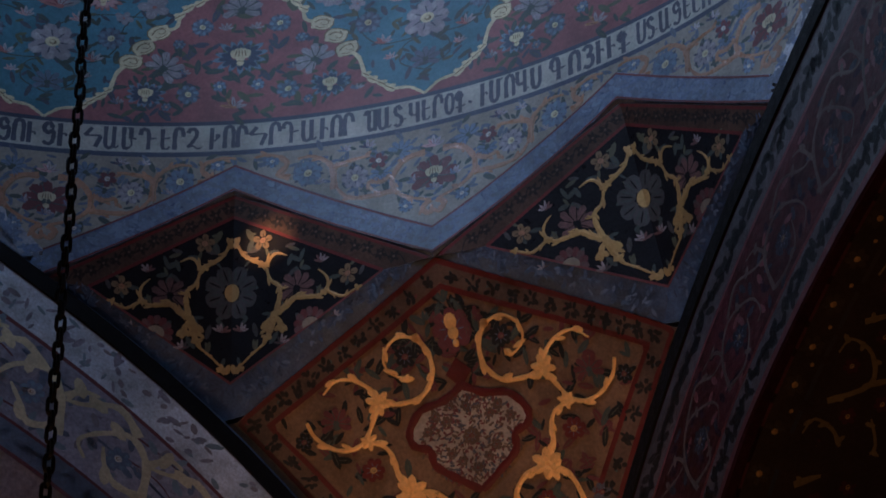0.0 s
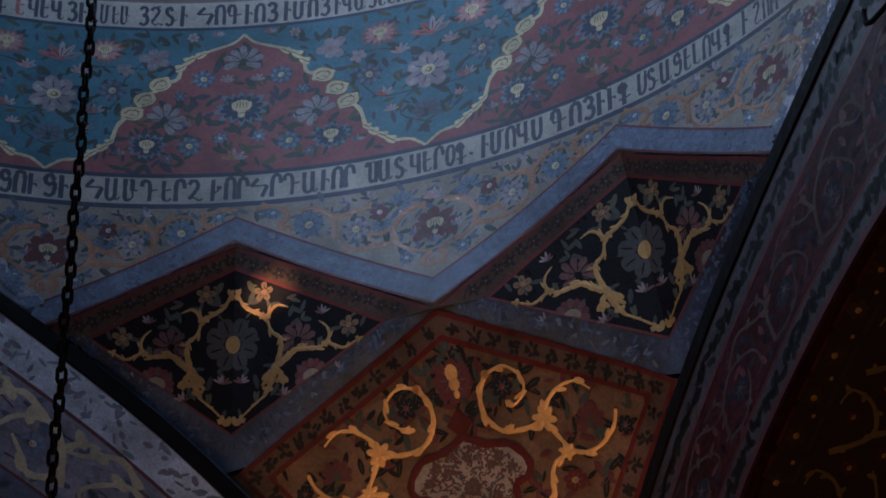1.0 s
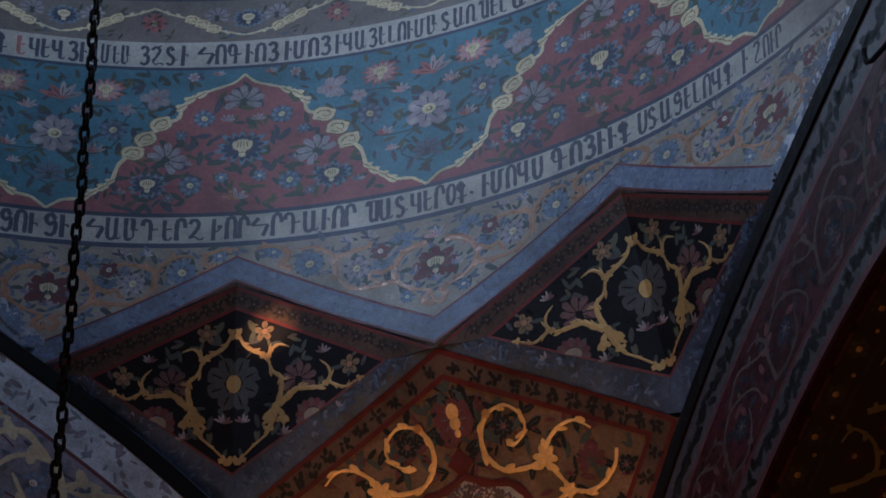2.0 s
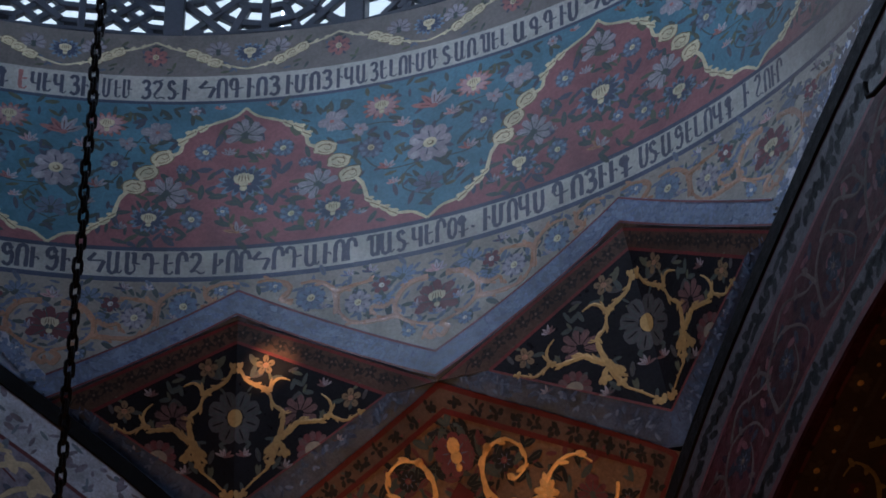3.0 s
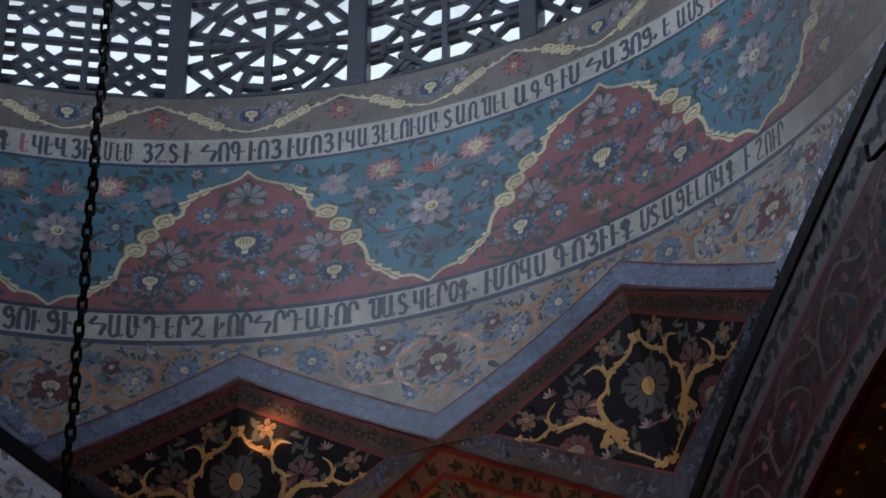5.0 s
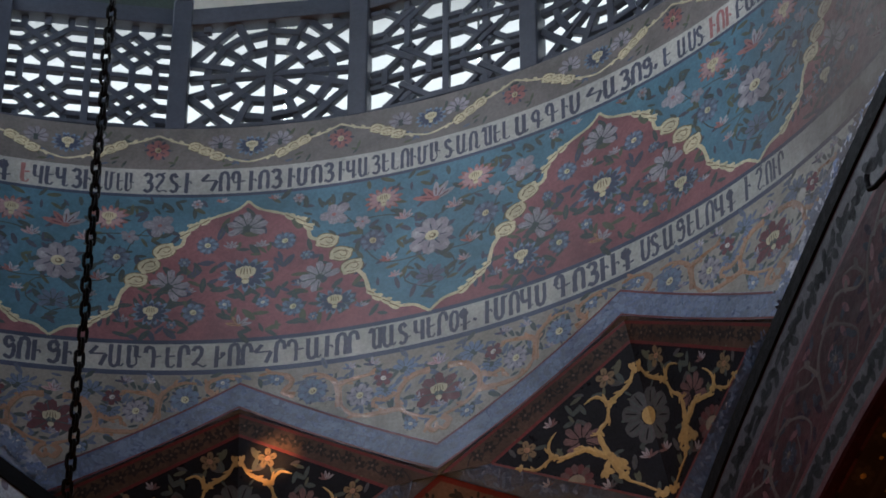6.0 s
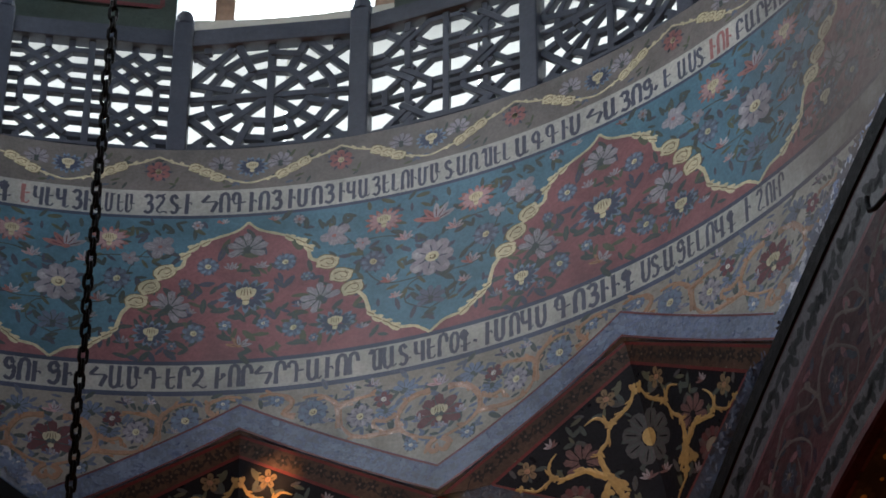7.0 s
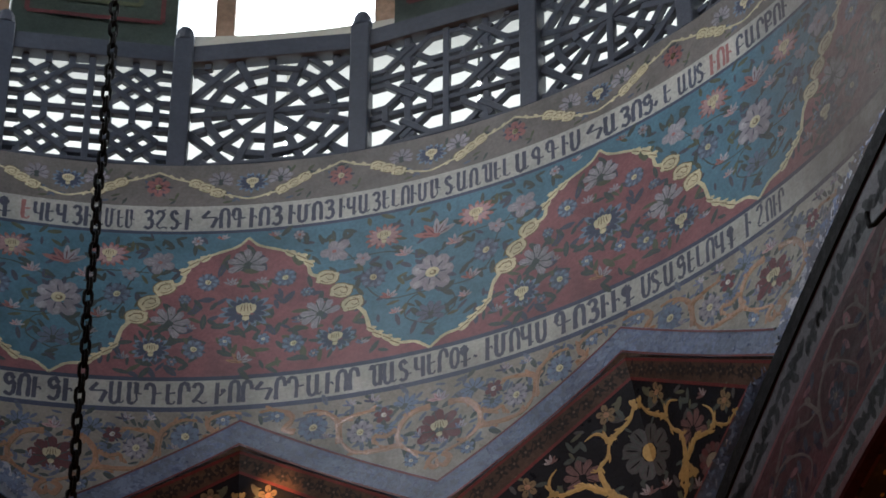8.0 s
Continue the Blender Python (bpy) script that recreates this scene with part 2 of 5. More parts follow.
def daisy(sh, x, y, r, n, petal, heart, off=0.006, turn=0.0, dark=None):
    """Broad rounded petals with a paler stroke on each, dark gaps and a two-toned heart."""
    kx, ky = sh.k
    pale = "petal_mist" if petal in ("lilac", "sky_petal", "white_petal") else "halo_blue" if petal in ("slate", "slate_dark") else petal
    if dark:
        for i in range(n):
            a = turn + 2 * math.pi * (i + 0.5) / n
            sh.blob(x + math.cos(a) * r * 0.72 / kx, y + math.sin(a) * r * 0.72 / ky, r * 0.42, r * 0.12, dark, off - 0.001, a, 0.8, 7)
    for i in range(n):
        a = turn + 2 * math.pi * i / n + BRUSH.uniform(-0.08, 0.08)
        k = BRUSH.uniform(0.88, 1.1)
        wide = min(r * 0.9 * math.pi / n, r * 0.31)
        sh.blob(x + math.cos(a) * r * 0.62 * k / kx, y + math.sin(a) * r * 0.62 * k / ky, r * 0.38, wide, petal, off + 0.0002 * (i % 3), a, 1.5, 9)
        sh.blob(x + math.cos(a + 0.12) * r * 0.72 * k / kx, y + math.sin(a + 0.12) * r * 0.72 * k / ky, r * 0.22, wide * 0.5, pale, off + 0.0008, a, 1.2, 7)
        sh.blob(x + math.cos(a - 0.1) * r * 0.46 / kx, y + math.sin(a - 0.1) * r * 0.46 / ky, r * 0.2, r * 0.035, dark if dark else "slate_dark", off + 0.001, a, 0.8, 6)
    sh.blob(x, y, r * 0.30, r * 0.26, heart, off + 0.002, turn, 1, 10)
    sh.blob(x + r * 0.03 / kx, y - r * 0.02 / ky, r * 0.15, r * 0.13, "straw_dark", off + 0.0025, 0, 1, 8)
    sh.blob(x, y, r * 0.09, r * 0.08, heart, off + 0.003, 0, 1, 6)


def vase(sh, x, y, r, petal, body="straw", off=0.006, inner=None):
    """A scalloped urn on a star of pointed petals, each with a paler edge."""
    kx, ky = sh.k
    dark = inner or "navy"
    pale = "halo_blue" if petal in ("sky_petal", "slate_dark", "slate") else petal
    for i in range(14):
        a = 2 * math.pi * i / 14 + 0.2 + BRUSH.uniform(-0.08, 0.08)
        k = (1.15 if abs(math.cos(a)) > 0.6 else 0.9) * BRUSH.uniform(0.9, 1.08)
        sh.blob(x + math.cos(a) * r * 0.64 * k / kx, y + math.sin(a) * r * 0.58 * k / ky, r * 0.40, r * 0.15, pale, off, a, 0.75, 7)
        sh.blob(x + math.cos(a) * r * 0.52 * k / kx, y + math.sin(a) * r * 0.47 * k / ky, r * 0.29, r * 0.14, dark, off + 0.0008, a, 0.75, 7)
    for d, h, w in ((-0.27, 0.20, 0.15), (0.27, 0.20, 0.15), (-0.13, 0.27, 0.15), (0.13, 0.27, 0.15), (0.0, 0.30, 0.14)):
        sh.blob(x + d * r / kx, y + (h - 0.08) * r / ky, r * w, r * 0.24, body, off + 0.002 + 0.0003 * (d == 0), -d, 1.1, 9)
    sh.blob(x, y - r * 0.12 / ky, r * 0.20, r * 0.16, body, off + 0.002, 0, 1, 9)
    sh.blob(x, y - r * 0.36 / ky, r * 0.16, r * 0.15, body, off + 0.0023, 0, 1, 8)
    for d in (-0.19, -0.065, 0.065, 0.19):
        sh.blob(x + d * r / kx, y + r * 0.16 / ky, r * 0.025, r * 0.19, "straw_dark", off + 0.003, d, 0.8, 6)
    sh.blob(x, y - r * 0.25 / ky, r * 0.13, r * 0.025, "straw_dark", off + 0.003, 0, 1, 6)


def carnation(sh, x, y, r, petal, off=0.006, turn=math.pi / 2, spread=2.1, n=7, heart="leaf"):
    """A fan of feathered petals over a dark cup."""
    kx, ky = sh.k
    pale = {"lilac": "petal_mist", "white_petal": "petal_mist", "dusk_pink": "petal_rose"}.get(petal, petal)
    sh.blob(x - math.cos(turn) * r * 0.1 / kx, y - math.sin(turn) * r * 0.1 / ky, r * 0.34, r * 0.28, heart, off - 0.0006, turn, 1, 9)
    for i in range(n):
        a = turn + spread * (i / (n - 1) - 0.5) * 1.9 + BRUSH.uniform(-0.06, 0.06)
        k = BRUSH.uniform(0.9, 1.1)
        sh.blob(x + math.cos(a) * r * 0.58 * k / kx, y + math.sin(a) * r * 0.58 * k / ky, r * 0.42, r * 0.21, petal, off + 0.0003 * (i % 2), a, 1.5, 8)
        for e in (-0.14, 0.05, 0.17):
            sh.blob(x + math.cos(a + e) * r * 0.68 * k / kx, y + math.sin(a + e) * r * 0.68 * k / ky, r * BRUSH.uniform(0.18, 0.3), r * 0.035, pale, off + 0.001, a + e, 0.8, 6)
        sh.blob(x + math.cos(a + 0.24) * r * 0.5 / kx, y + math.sin(a + 0.24) * r * 0.5 / ky, r * 0.36, r * 0.03, heart, off + 0.0014, a + 0.24, 0.8, 6)
    sh.blob(x, y, r * 0.2, r * 0.16, heart, off + 0.002, 0, 1, 8)


def lily(sh, x, y, r, petal, off=0.006, turn=math.pi / 2):
    """Five flung petals, alternately pale, with a red throat."""
    kx, ky = sh.k
    for i, d in enumerate((-1.25, 1.25, -0.65, 0.65, 0.0)):
        a = turn + d + BRUSH.uniform(-0.15, 0.15)
        k = BRUSH.uniform(0.85, 1.15)
        sh.blob(x + math.cos(a) * r * 0.5 * k / kx, y + math.sin(a) * r * 0.5 * k / ky, r * 0.5 * k, r * 0.16, petal if i % 2 else "petal_mist", off + 0.0004 * i, a, 0.7, 8)
        sh.blob(x + math.cos(a) * r * 0.4 / kx, y + math.sin(a) * r * 0.4 / ky, r * 0.3, r * 0.03, "maroon", off + 0.0026, a, 0.7, 6)
    sh.blob(x, y, r * 0.2, r * 0.13, petal, off + 0.003, 0, 1, 7)


def iris(sh, x, y, r, petal, off=0.006, turn=0.0):
    """A ragged pale blossom of four uneven petals round a small orange throat."""
    kx, ky = sh.k
    for i in range(5):
        a = turn + i * 1.26 + BRUSH.uniform(-0.25, 0.25)
        k = BRUSH.uniform(0.75, 1.15)
        sh.blob(x + math.cos(a) * r * 0.5 * k / kx, y + math.sin(a) * r * 0.45 * k / ky, r * 0.48 * k, r * 0.33, petal, off + 0.0003 * i, a, 1.4, 9)
        for e in (-0.25, 0.1, 0.3):
            sh.blob(x + math.cos(a + e) * r * 0.55 / kx, y + math.sin(a + e) * r * 0.5 / ky, r * 0.26, r * 0.04, "petal_mist" if e else "slate", off + 0.002, a + e, 0.8, 6)
    sh.blob(x, y, r * 0.14, r * 0.12, "rose", off + 0.003, 0, 1, 7)


def shell(sh, x, y, r, turn, off=0.009):
    """A rolled straw shell: a full body, a smaller lip and dark swirls."""
    kx, ky = sh.k
    c, d = math.cos(turn), math.sin(turn)
    at = lambda u, v: (x + (u * c - v * d) * r / kx, y + (u * d + v * c) * r / ky)
    sh.blob(x, y, r * 1.18, r * 0.92, "straw_dark", off - 0.001, turn, 1.1, 12)
    sh.blob(*at(0.0, 0.0), r * 1.05, r * 0.8, "straw", off, turn, 1.15, 14, 0.004)
    sh.blob(*at(-0.55, -0.5), r * 0.42, r * 0.3, "straw", off + 0.001, turn + 0.6, 1, 9)
    sh.blob(*at(0.65, 0.42), r * 0.40, r * 0.28, "straw", off + 0.001, turn + 0.5, 1, 9)
    for pts, w in (([(-0.7, -0.1), (-0.2, 0.35), (0.45, 0.3), (0.6, -0.1), (0.2, -0.25), (-0.1, -0.02)], 0.11), ([(-0.5, -0.5), (0.1, -0.6), (0.7, -0.35)], 0.09), ([(0.2, 0.55), (0.75, 0.25)], 0.08)):
        sh.stroke([at(*p) for p in pts], r * w, "straw_dark", off + 0.0052, 0, (1.2, 0.5))


def leafy(sh, spots, rnd, mats=("leaf", "moss", "leaf"), off=0.004, size=0.055):
    """Scattered pointed leaves, most in pairs, some with a light vein."""
    kx, ky = sh.k
    for x, y in spots:
        a = rnd.uniform(0, math.tau)
        for j in range(rnd.choice((1, 1, 2))):
            t = a + j * rnd.uniform(0.9, 1.5)
            l = size * rnd.uniform(0.7, 1.3)
            sh.blob(x + math.cos(t) * l * 0.8 / kx, y + math.sin(t) * l * 0.8 / ky, l, l * rnd.uniform(0.28, 0.42), rnd.choice(mats), off + rnd.uniform(0, 0.001), t, 0.8, 8)
            if l > size:
                sh.blob(x + math.cos(t) * l * 0.8 / kx, y + math.sin(t) * l * 0.8 / ky, l * 0.7, l * 0.035, "halo_blue" if "navy" in mats else "moss", off + 0.0013, t, 0.8, 6)


def empty(name, label="", category="", group="", kind=""):
    return tagged(new(name), label, category, group, kind)


def solid(name, bm, mat, parent=None, label="", bevel=0.0):
    mesh = bpy.data.meshes.new(name)
    bm.to_mesh(mesh)
    bm.free()
    mesh.materials.append(MATS[mat])
    ob = new(name, mesh)
    ob.parent = parent
    return tagged(ob, label)


def loft(name, rows, mat, parent=None, label="", kind="", category=""):
    """One mesh through rows of points of equal length."""
    n = len(rows[0])
    v = [p for row in rows for p in row]
    f = [(j * n + i, j * n + i + 1, (j + 1) * n + i + 1, (j + 1) * n + i) for j in range(len(rows) - 1) for i in range(n - 1)]
    mesh = bpy.data.meshes.new(name)
    mesh.from_pydata(v, [], f)
    mesh.materials.append(MATS[mat])
    mesh.update()
    ob = new(name, mesh)
    ob.parent = parent
    return tagged(ob, label, category, kind=kind)


# ---------- the drum wall: painted bands from the zigzag up to the railing ----------
def bottom(az):
    """Height of the lower edge of the painted wall: zigzag over the pendentives, rising over the arches."""
    q = (az - PEND) % 90
    q = q - 90 if q > 45 else q
    p = abs(q)
    if p < 15.7:
        return 12.055 + (12.645 - 12.055) * p / 15.7
    if p < 29.95:
        return 12.645 - (12.645 - 12.075) * (p - 15.7) / (29.95 - 15.7)
    return 12.075 + 0.72 * math.sin(min((p - 29.95) / 15, 1) * math.pi / 2)


EDGES = sorted({round(PEND + 90 * k + q, 3) for k in range(4) for q in (-29.95, -15.7, 0, 15.7, 29.95)} | {round(i * 1.0 - 180 + PEND, 3) for i in range(361)})
HEADS = [a for a in EDGES if PEND - 180 <= a <= PEND + 180]


def drum_band(name, low, high, mat, label, r=R):
    lo = [ring(a, low(a), r) for a in HEADS]
    hi = [ring(a, high(a), r) for a in HEADS]
    return loft(name, [lo, hi], mat, drum, label)


def flat(z):
    return lambda a: z


drum = empty("wall_drum", "round drum wall of plaster painted with floral bands", kind="structure")
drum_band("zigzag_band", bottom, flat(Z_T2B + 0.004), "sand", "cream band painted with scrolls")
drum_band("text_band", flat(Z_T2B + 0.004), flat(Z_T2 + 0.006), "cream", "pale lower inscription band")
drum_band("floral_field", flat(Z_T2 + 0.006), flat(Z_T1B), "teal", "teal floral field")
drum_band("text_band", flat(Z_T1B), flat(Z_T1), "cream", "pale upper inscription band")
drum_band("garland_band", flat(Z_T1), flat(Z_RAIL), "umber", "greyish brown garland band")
for z0, z1 in ((Z_T2B - 0.012, Z_T2B + 0.02), (Z_T2 - 0.012, Z_T2 + 0.028), (Z_T1B - 0.022, Z_T1B)):
    drum_band("line", flat(z0), flat(z1), "navy", "dark blue painted line", R - 0.0008)
loft("cornice", [[ring(a, z, r) for a in HEADS] for z, r in ((Z_RAIL, R), (Z_RAIL + 0.004, R + 0.01), (Z_RAIL + 0.004, R + 1.0))], "umber", drum, "worn ledge under the railing")
# the blue moulding that follows the zigzag, with a rounded lower lip
for k in range(4):
    for q0, q1 in ((-29.95, -15.7), (-15.7, 0), (0, 15.7), (15.7, 29.95)):
        heads = [PEND + 90 * k + q0 + (q1 - q0) * i / 8 for i in range(9)]
        rows = [(0.0, 0.0), (-0.004, 0.016), (-0.012, 0.022), (-0.168, 0.022), (-0.186, 0.014), (-0.195, 0.0)]
        loft("moulding", [[ring(a, bottom(a) + dz, R - dr) for a in heads] for dz, dr in rows], "slate_gloss", drum, "glossy blue zigzag moulding")
        loft("moulding_line", [[ring(a, bottom(a) + dz, R - 0.026) for a in heads] for dz in (-0.026, -0.012)], "maroon", drum, "dull violet line along the moulding")
        loft("moulding_line", [[ring(a, bottom(a) + dz, R - 0.026) for a in heads] for dz in (-0.182, -0.168)], "vermilion", drum, "red line along the moulding's lip")

# ---------- the four arches, their pendentives and the arms of the church ----------
ARCHES = [PEND - 45 + 90 * k for k in range(4)]
STEPS = 28


def arc(place, r, lo=0.0, off=0.0):
    top = crown(r, az)
    return [place(lo + (top - lo) * i / STEPS, r, off) for i in range(STEPS + 1)]


for k, az in enumerate(ARCHES):
    arch = empty("arch", "pointed arch painted with floral bands", "arch", "arches under the drum")
    for side in (-1, 1):
        pl = on_arch(az, side)
        inn, out, top = ARCH_IN + (0.2 if k == 0 else 0.0), ARCH_OUT + (0.055 if k == 0 else -0.02), STRIP + (0.062 if k == 0 else 0.0)
        rows = [arc(pl, ARCH_IN, 0, -0.02), arc(pl, inn, 0, 0.05), arc(pl, inn + 0.03, 0, 0.06), arc(pl, out - 0.30, 0, 0.06), arc(pl, out, 0, 0.06), arc(pl, out, 0, -0.05)]
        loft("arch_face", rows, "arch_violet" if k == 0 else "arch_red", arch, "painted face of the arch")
        rows = [arc(pl, out - 0.006, 0, 0.05), arc(pl, out - 0.006, 0, 0.075), arc(pl, top, 0, 0.075), arc(pl, top, 0, -0.06)]
        loft("rim", [arc(pl, STRIP - 0.02, 0, -0.004), arc(pl, EDGE + 0.012, 0, -0.004)], "arch_rim" if k == 1 else "slate_dark", arch, "worn painted rim outside the strip")
        loft("iron_strip", rows, "iron", arch, "black iron strip along the arch")
    # vault of the arm behind the arch, and its walls
    n = Vector((math.sin(radians(az)), math.cos(radians(az)), 0))
    u = Vector((math.cos(radians(az)), -math.sin(radians(az)), 0))
    prof = [on_arch(az, -1)(crown(ARCH_IN, az) * i / STEPS, ARCH_IN) for i in range(STEPS + 1)] + [on_arch(az, 1)(crown(ARCH_IN, az) * (STEPS - i) / STEPS, ARCH_IN) for i in range(1, STEPS + 1)]
    half = ARCH_IN - ARCH_HALF
    foot = [Vector((prof[0].x, prof[0].y, 0)), *prof, Vector((prof[-1].x, prof[-1].y, 0))]
    loft("wall_arm", [foot, [p + n * 9.5 for p in foot]], "soffit_dark", None, "dark painted vault and walls of a church arm", "structure")
    end = [p + n * 9.5 for p in foot]
    mesh = bpy.data.meshes.new("wall_end")
    mesh.from_pydata(end, [], [tuple(range(len(end)))])
    mesh.materials.append(MATS["plaster"])
    tagged(new("wall_end", mesh), "plastered end wall of a church arm", kind="structure")
    # piers at the corner of the crossing
    corner = []
    for z in (0.0, ARCH_Z):
        corner.append([n * ARCH_N + u * half + Vector((0, 0, z)), n * ARCH_N + u * ARCH_N + Vector((0, 0, z)), n * half + u * ARCH_N + Vector((0, 0, z))])
    loft("wall_pier", corner, "plaster", None, "plastered corner pier of the crossing", "structure")

bm = bmesh.new()
bmesh.ops.create_circle(bm, cap_ends=True, radius=20, segments=48)
tagged(solid("floor", bm, "stone_floor"), "worn stone church floor", kind="structure")

# unseen roof and outer wall, added to keep daylight out of the lower church
rim = [i * 7.5 for i in range(49)]
loft("roof_ring", [[ring(a, z, r) for a in rim] for z, r in ((14.3, R + 0.12), (14.3, 17.0), (0.0, 17.0))], "plaster", None, "unseen ring added over and round the arms to block daylight", "structure")

# spandrel between the moulding and each arch
for az in ARCHES:
    n = Vector((math.sin(radians(az)), math.cos(radians(az)), 0))
    u = Vector((math.cos(radians(az)), -math.sin(radians(az)), 0))
    up, lo = [], []
    for i in range(25):
        q = -15.05 + 30.1 * i / 24
        up.append(ring(az + q, bottom(az + q), R))
        w = R * math.sin(radians(q))
        reach = ARCH_HALF - w if w < lean(az) else ARCH_HALF - 2 * lean(az) + w
        lo.append(n * (ARCH_N + 0.02) + u * w + Vector((0, 0, ARCH_Z + math.sqrt(STRIP ** 2 - reach ** 2))))
    loft("spandrel", [up, lo], "arch_rim", None, "worn grey violet plaster strip over the arch", "structure")


# ---------- pendentive: a curved panel with gilt scrolls ----------
def edge_az(z, off=0.0):
    """Half width in degrees of the pendentive at the height z, where the arches cut it."""
    w = -ARCH_HALF + math.sqrt((EDGE - 0.005 + off) ** 2 - (z - ARCH_Z) ** 2)
    return 45 - math.degrees(math.atan2(w, ARCH_N))


CZ, BZ = 11.865, 11.27


def slope(d):
    """Degrees from the middle to the upper edge of the panel, d metres below its top corner."""
    return 33.1 * d - 10.7 * d * d


CORNER = slope(CZ - BZ)


def panel_half(z):
    return slope(CZ - z) if z > BZ else max(edge_az(z), CORNER if z > BZ - 0.03 else 0)


def turned(k):
    return Matrix.Rotation(-radians(90 * k), 4, "Z")


def both(pts):
    return pts, [(-x, y) for x, y in pts]


pend = empty("pendentive", "curved pendentive panel with gilt scrolls on ochre", "pendentive", "pendentives under the drum")
zs = [9.25 + (CZ - 9.25) * i / 40 for i in range(41)] + [BZ]
zs = sorted(set(zs))
loft("ground", [[on_pendentive(panel_half(z) * (-1 + j / 8), z, -0.012) for j in range(17)] for z in zs], "ochre_ground", pend, "ochre painted ground")


def frame_half(z, inset):
    """Half width of a frame line drawn a given way inside the panel's edge."""
    d = CZ - inset * 0.91 - z
    if d <= 0:
        return 0.0
    return max(min(slope(d) if d < 1.2 else 99, edge_az(z) - 0.9 - inset * 14), 0.0)


def frame_line(sh, inset, width, mat, off):
    for s in (-1, 1):
        zz = [9.4 + (CZ - inset * 0.91 - 9.4) * i / 90 for i in range(91)]
        lo = [(s * frame_half(z, inset + width), z) for z in zz]
        hi = [(s * frame_half(z, inset), z) for z in zz]
        sh.band(lo, hi, mat, off)


sh = Sheet(on_pendentive, (0.0785, 1.19))
frame_line(sh, 0.0, 0.030, "crimson", 0.004)
frame_line(sh, 0.028, 0.105, "border_dark", 0.003)
frame_line(sh, 0.124, 0.030, "crimson", 0.005)
sh.make("border", pend, "dark brown border between red lines")
rnd = random.Random(4)
sh = Sheet(on_pendentive, (0.0785, 1.19))
for s in (-1, 1):
    z = CZ - 0.10
    while z > 9.6:
        a = s * (frame_half(z, 0.078))
        turn = rnd.uniform(0, math.tau)
        for j in range(7):
            t, d = turn + j * math.tau / 7 + rnd.uniform(-0.5, 0.5), rnd.uniform(0.010, 0.040)
            sh.blob(a + math.cos(t) * d / 0.0785, z + math.sin(t) * d * 0.8, rnd.uniform(0.014, 0.026), rnd.uniform(0.009, 0.015), rnd.choice(("dark_tint", "dark_tint", "kite_leaf")), 0.0065, t + rnd.uniform(-0.8, 0.8), 0.85, 6)
        t = turn + 3.6
        sh.blob(a + math.cos(t) * 0.036 / 0.0785, z + math.sin(t) * 0.022, 0.012, 0.008, rnd.choice(("maroon", "leaf")), 0.0062, t + 1, 0.8, 6)
        z -= rnd.uniform(0.040, 0.050) if z > BZ + 0.03 else rnd.uniform(0.085, 0.105)
sh.make("border_leaves", pend, "dark leaves along the border", "stuff")
# gilt scrolls, one half and its mirror
SCROLLS = (
    ([(2.55, 11.545), (1.85, 11.47), (1.9, 11.37), (2.9, 11.295), (4.4, 11.28), (5.72, 11.285), (6.38, 11.233), (7.15, 11.149), (8.13, 11.114), (9.34, 11.126), (10.5, 11.182), (11.0, 11.25)], 0.034, (1.0, 0.7)),
    ([(2.55, 11.545), (3.95, 11.562), (5.05, 11.50), (4.95, 11.43), (4.1, 11.39), (3.5, 11.397)], 0.026, (0.9, 0.5)),
    ([(5.72, 11.285), (6.39, 11.362), (7.52, 11.411), (8.74, 11.415), (9.67, 11.363)], 0.026, (1.3, 0.5)),
    ([(7.08, 11.133), (5.97, 11.11), (5.44, 11.049), (5.31, 10.982), (4.57, 10.898)], 0.034, (0.5, 1.3)),
    ([(4.57, 10.898), (2.98, 10.872), (2.04, 10.79), (2.0, 10.66), (2.9, 10.58)], 0.034, (1.2, 0.5)),
    ([(4.57, 10.898), (5.81, 10.834), (6.29, 10.715), (5.6, 10.60)], 0.034, (1.2, 0.5)),
)
for s in (1, -1):
    for pts, w, tp in SCROLLS:
        sh = Sheet(on_pendentive, (0.0785, 1.19))
        pts = [(s * x, y) for x, y in pts]
        sh.stroke(pts, w * 0.84, "gilt_bright", 0.006, 0.006, tp)
        # buds and curled leaves that grow along the stem
        path = smooth(pts)
        for i in range(3, len(path) - 2, 5):
            x, y = path[i]
            t = math.atan2((path[i + 1][1] - y) * 1.19, (path[i + 1][0] - x) * 0.0785)
            e = rnd.choice((-1, 1)) * rnd.uniform(0.006, 0.013)
            sh.blob(x - math.sin(t) * e / 0.0785, y + math.cos(t) * e, rnd.uniform(0.030, 0.046), rnd.uniform(0.012, 0.019), "gilt_bright", 0.008, t + e * 40, 0.85, 8, 0.006)
        x, y = pts[0]
        sh.blob(x, y, 0.026, 0.024, "gilt_bright", 0.010, 0, 1, 9, 0.01)
        sh.make("scroll", pend, "gilt raised scroll")
    for x, y, r in ((5.95, 11.30, 0.05), (4.57, 10.90, 0.06), (4.9, 10.87, 0.045), (6.9, 11.14, 0.035)):
        sh = Sheet(on_pendentive, (0.0785, 1.19))
        for i in range(6):
            t = math.tau * i / 6 + x
            sh.blob(s * x + math.cos(t) * r * 0.7 / 0.0785, y + math.sin(t) * r * 0.7 / 1.19, r * 0.75, r * 0.42, "gilt_bright", 0.012, t, 0.9, 8, 0.008)
        sh.make("leaf_knot", pend, "gilt leaf knot")
sh = Sheet(on_pendentive, (0.0785, 1.19))
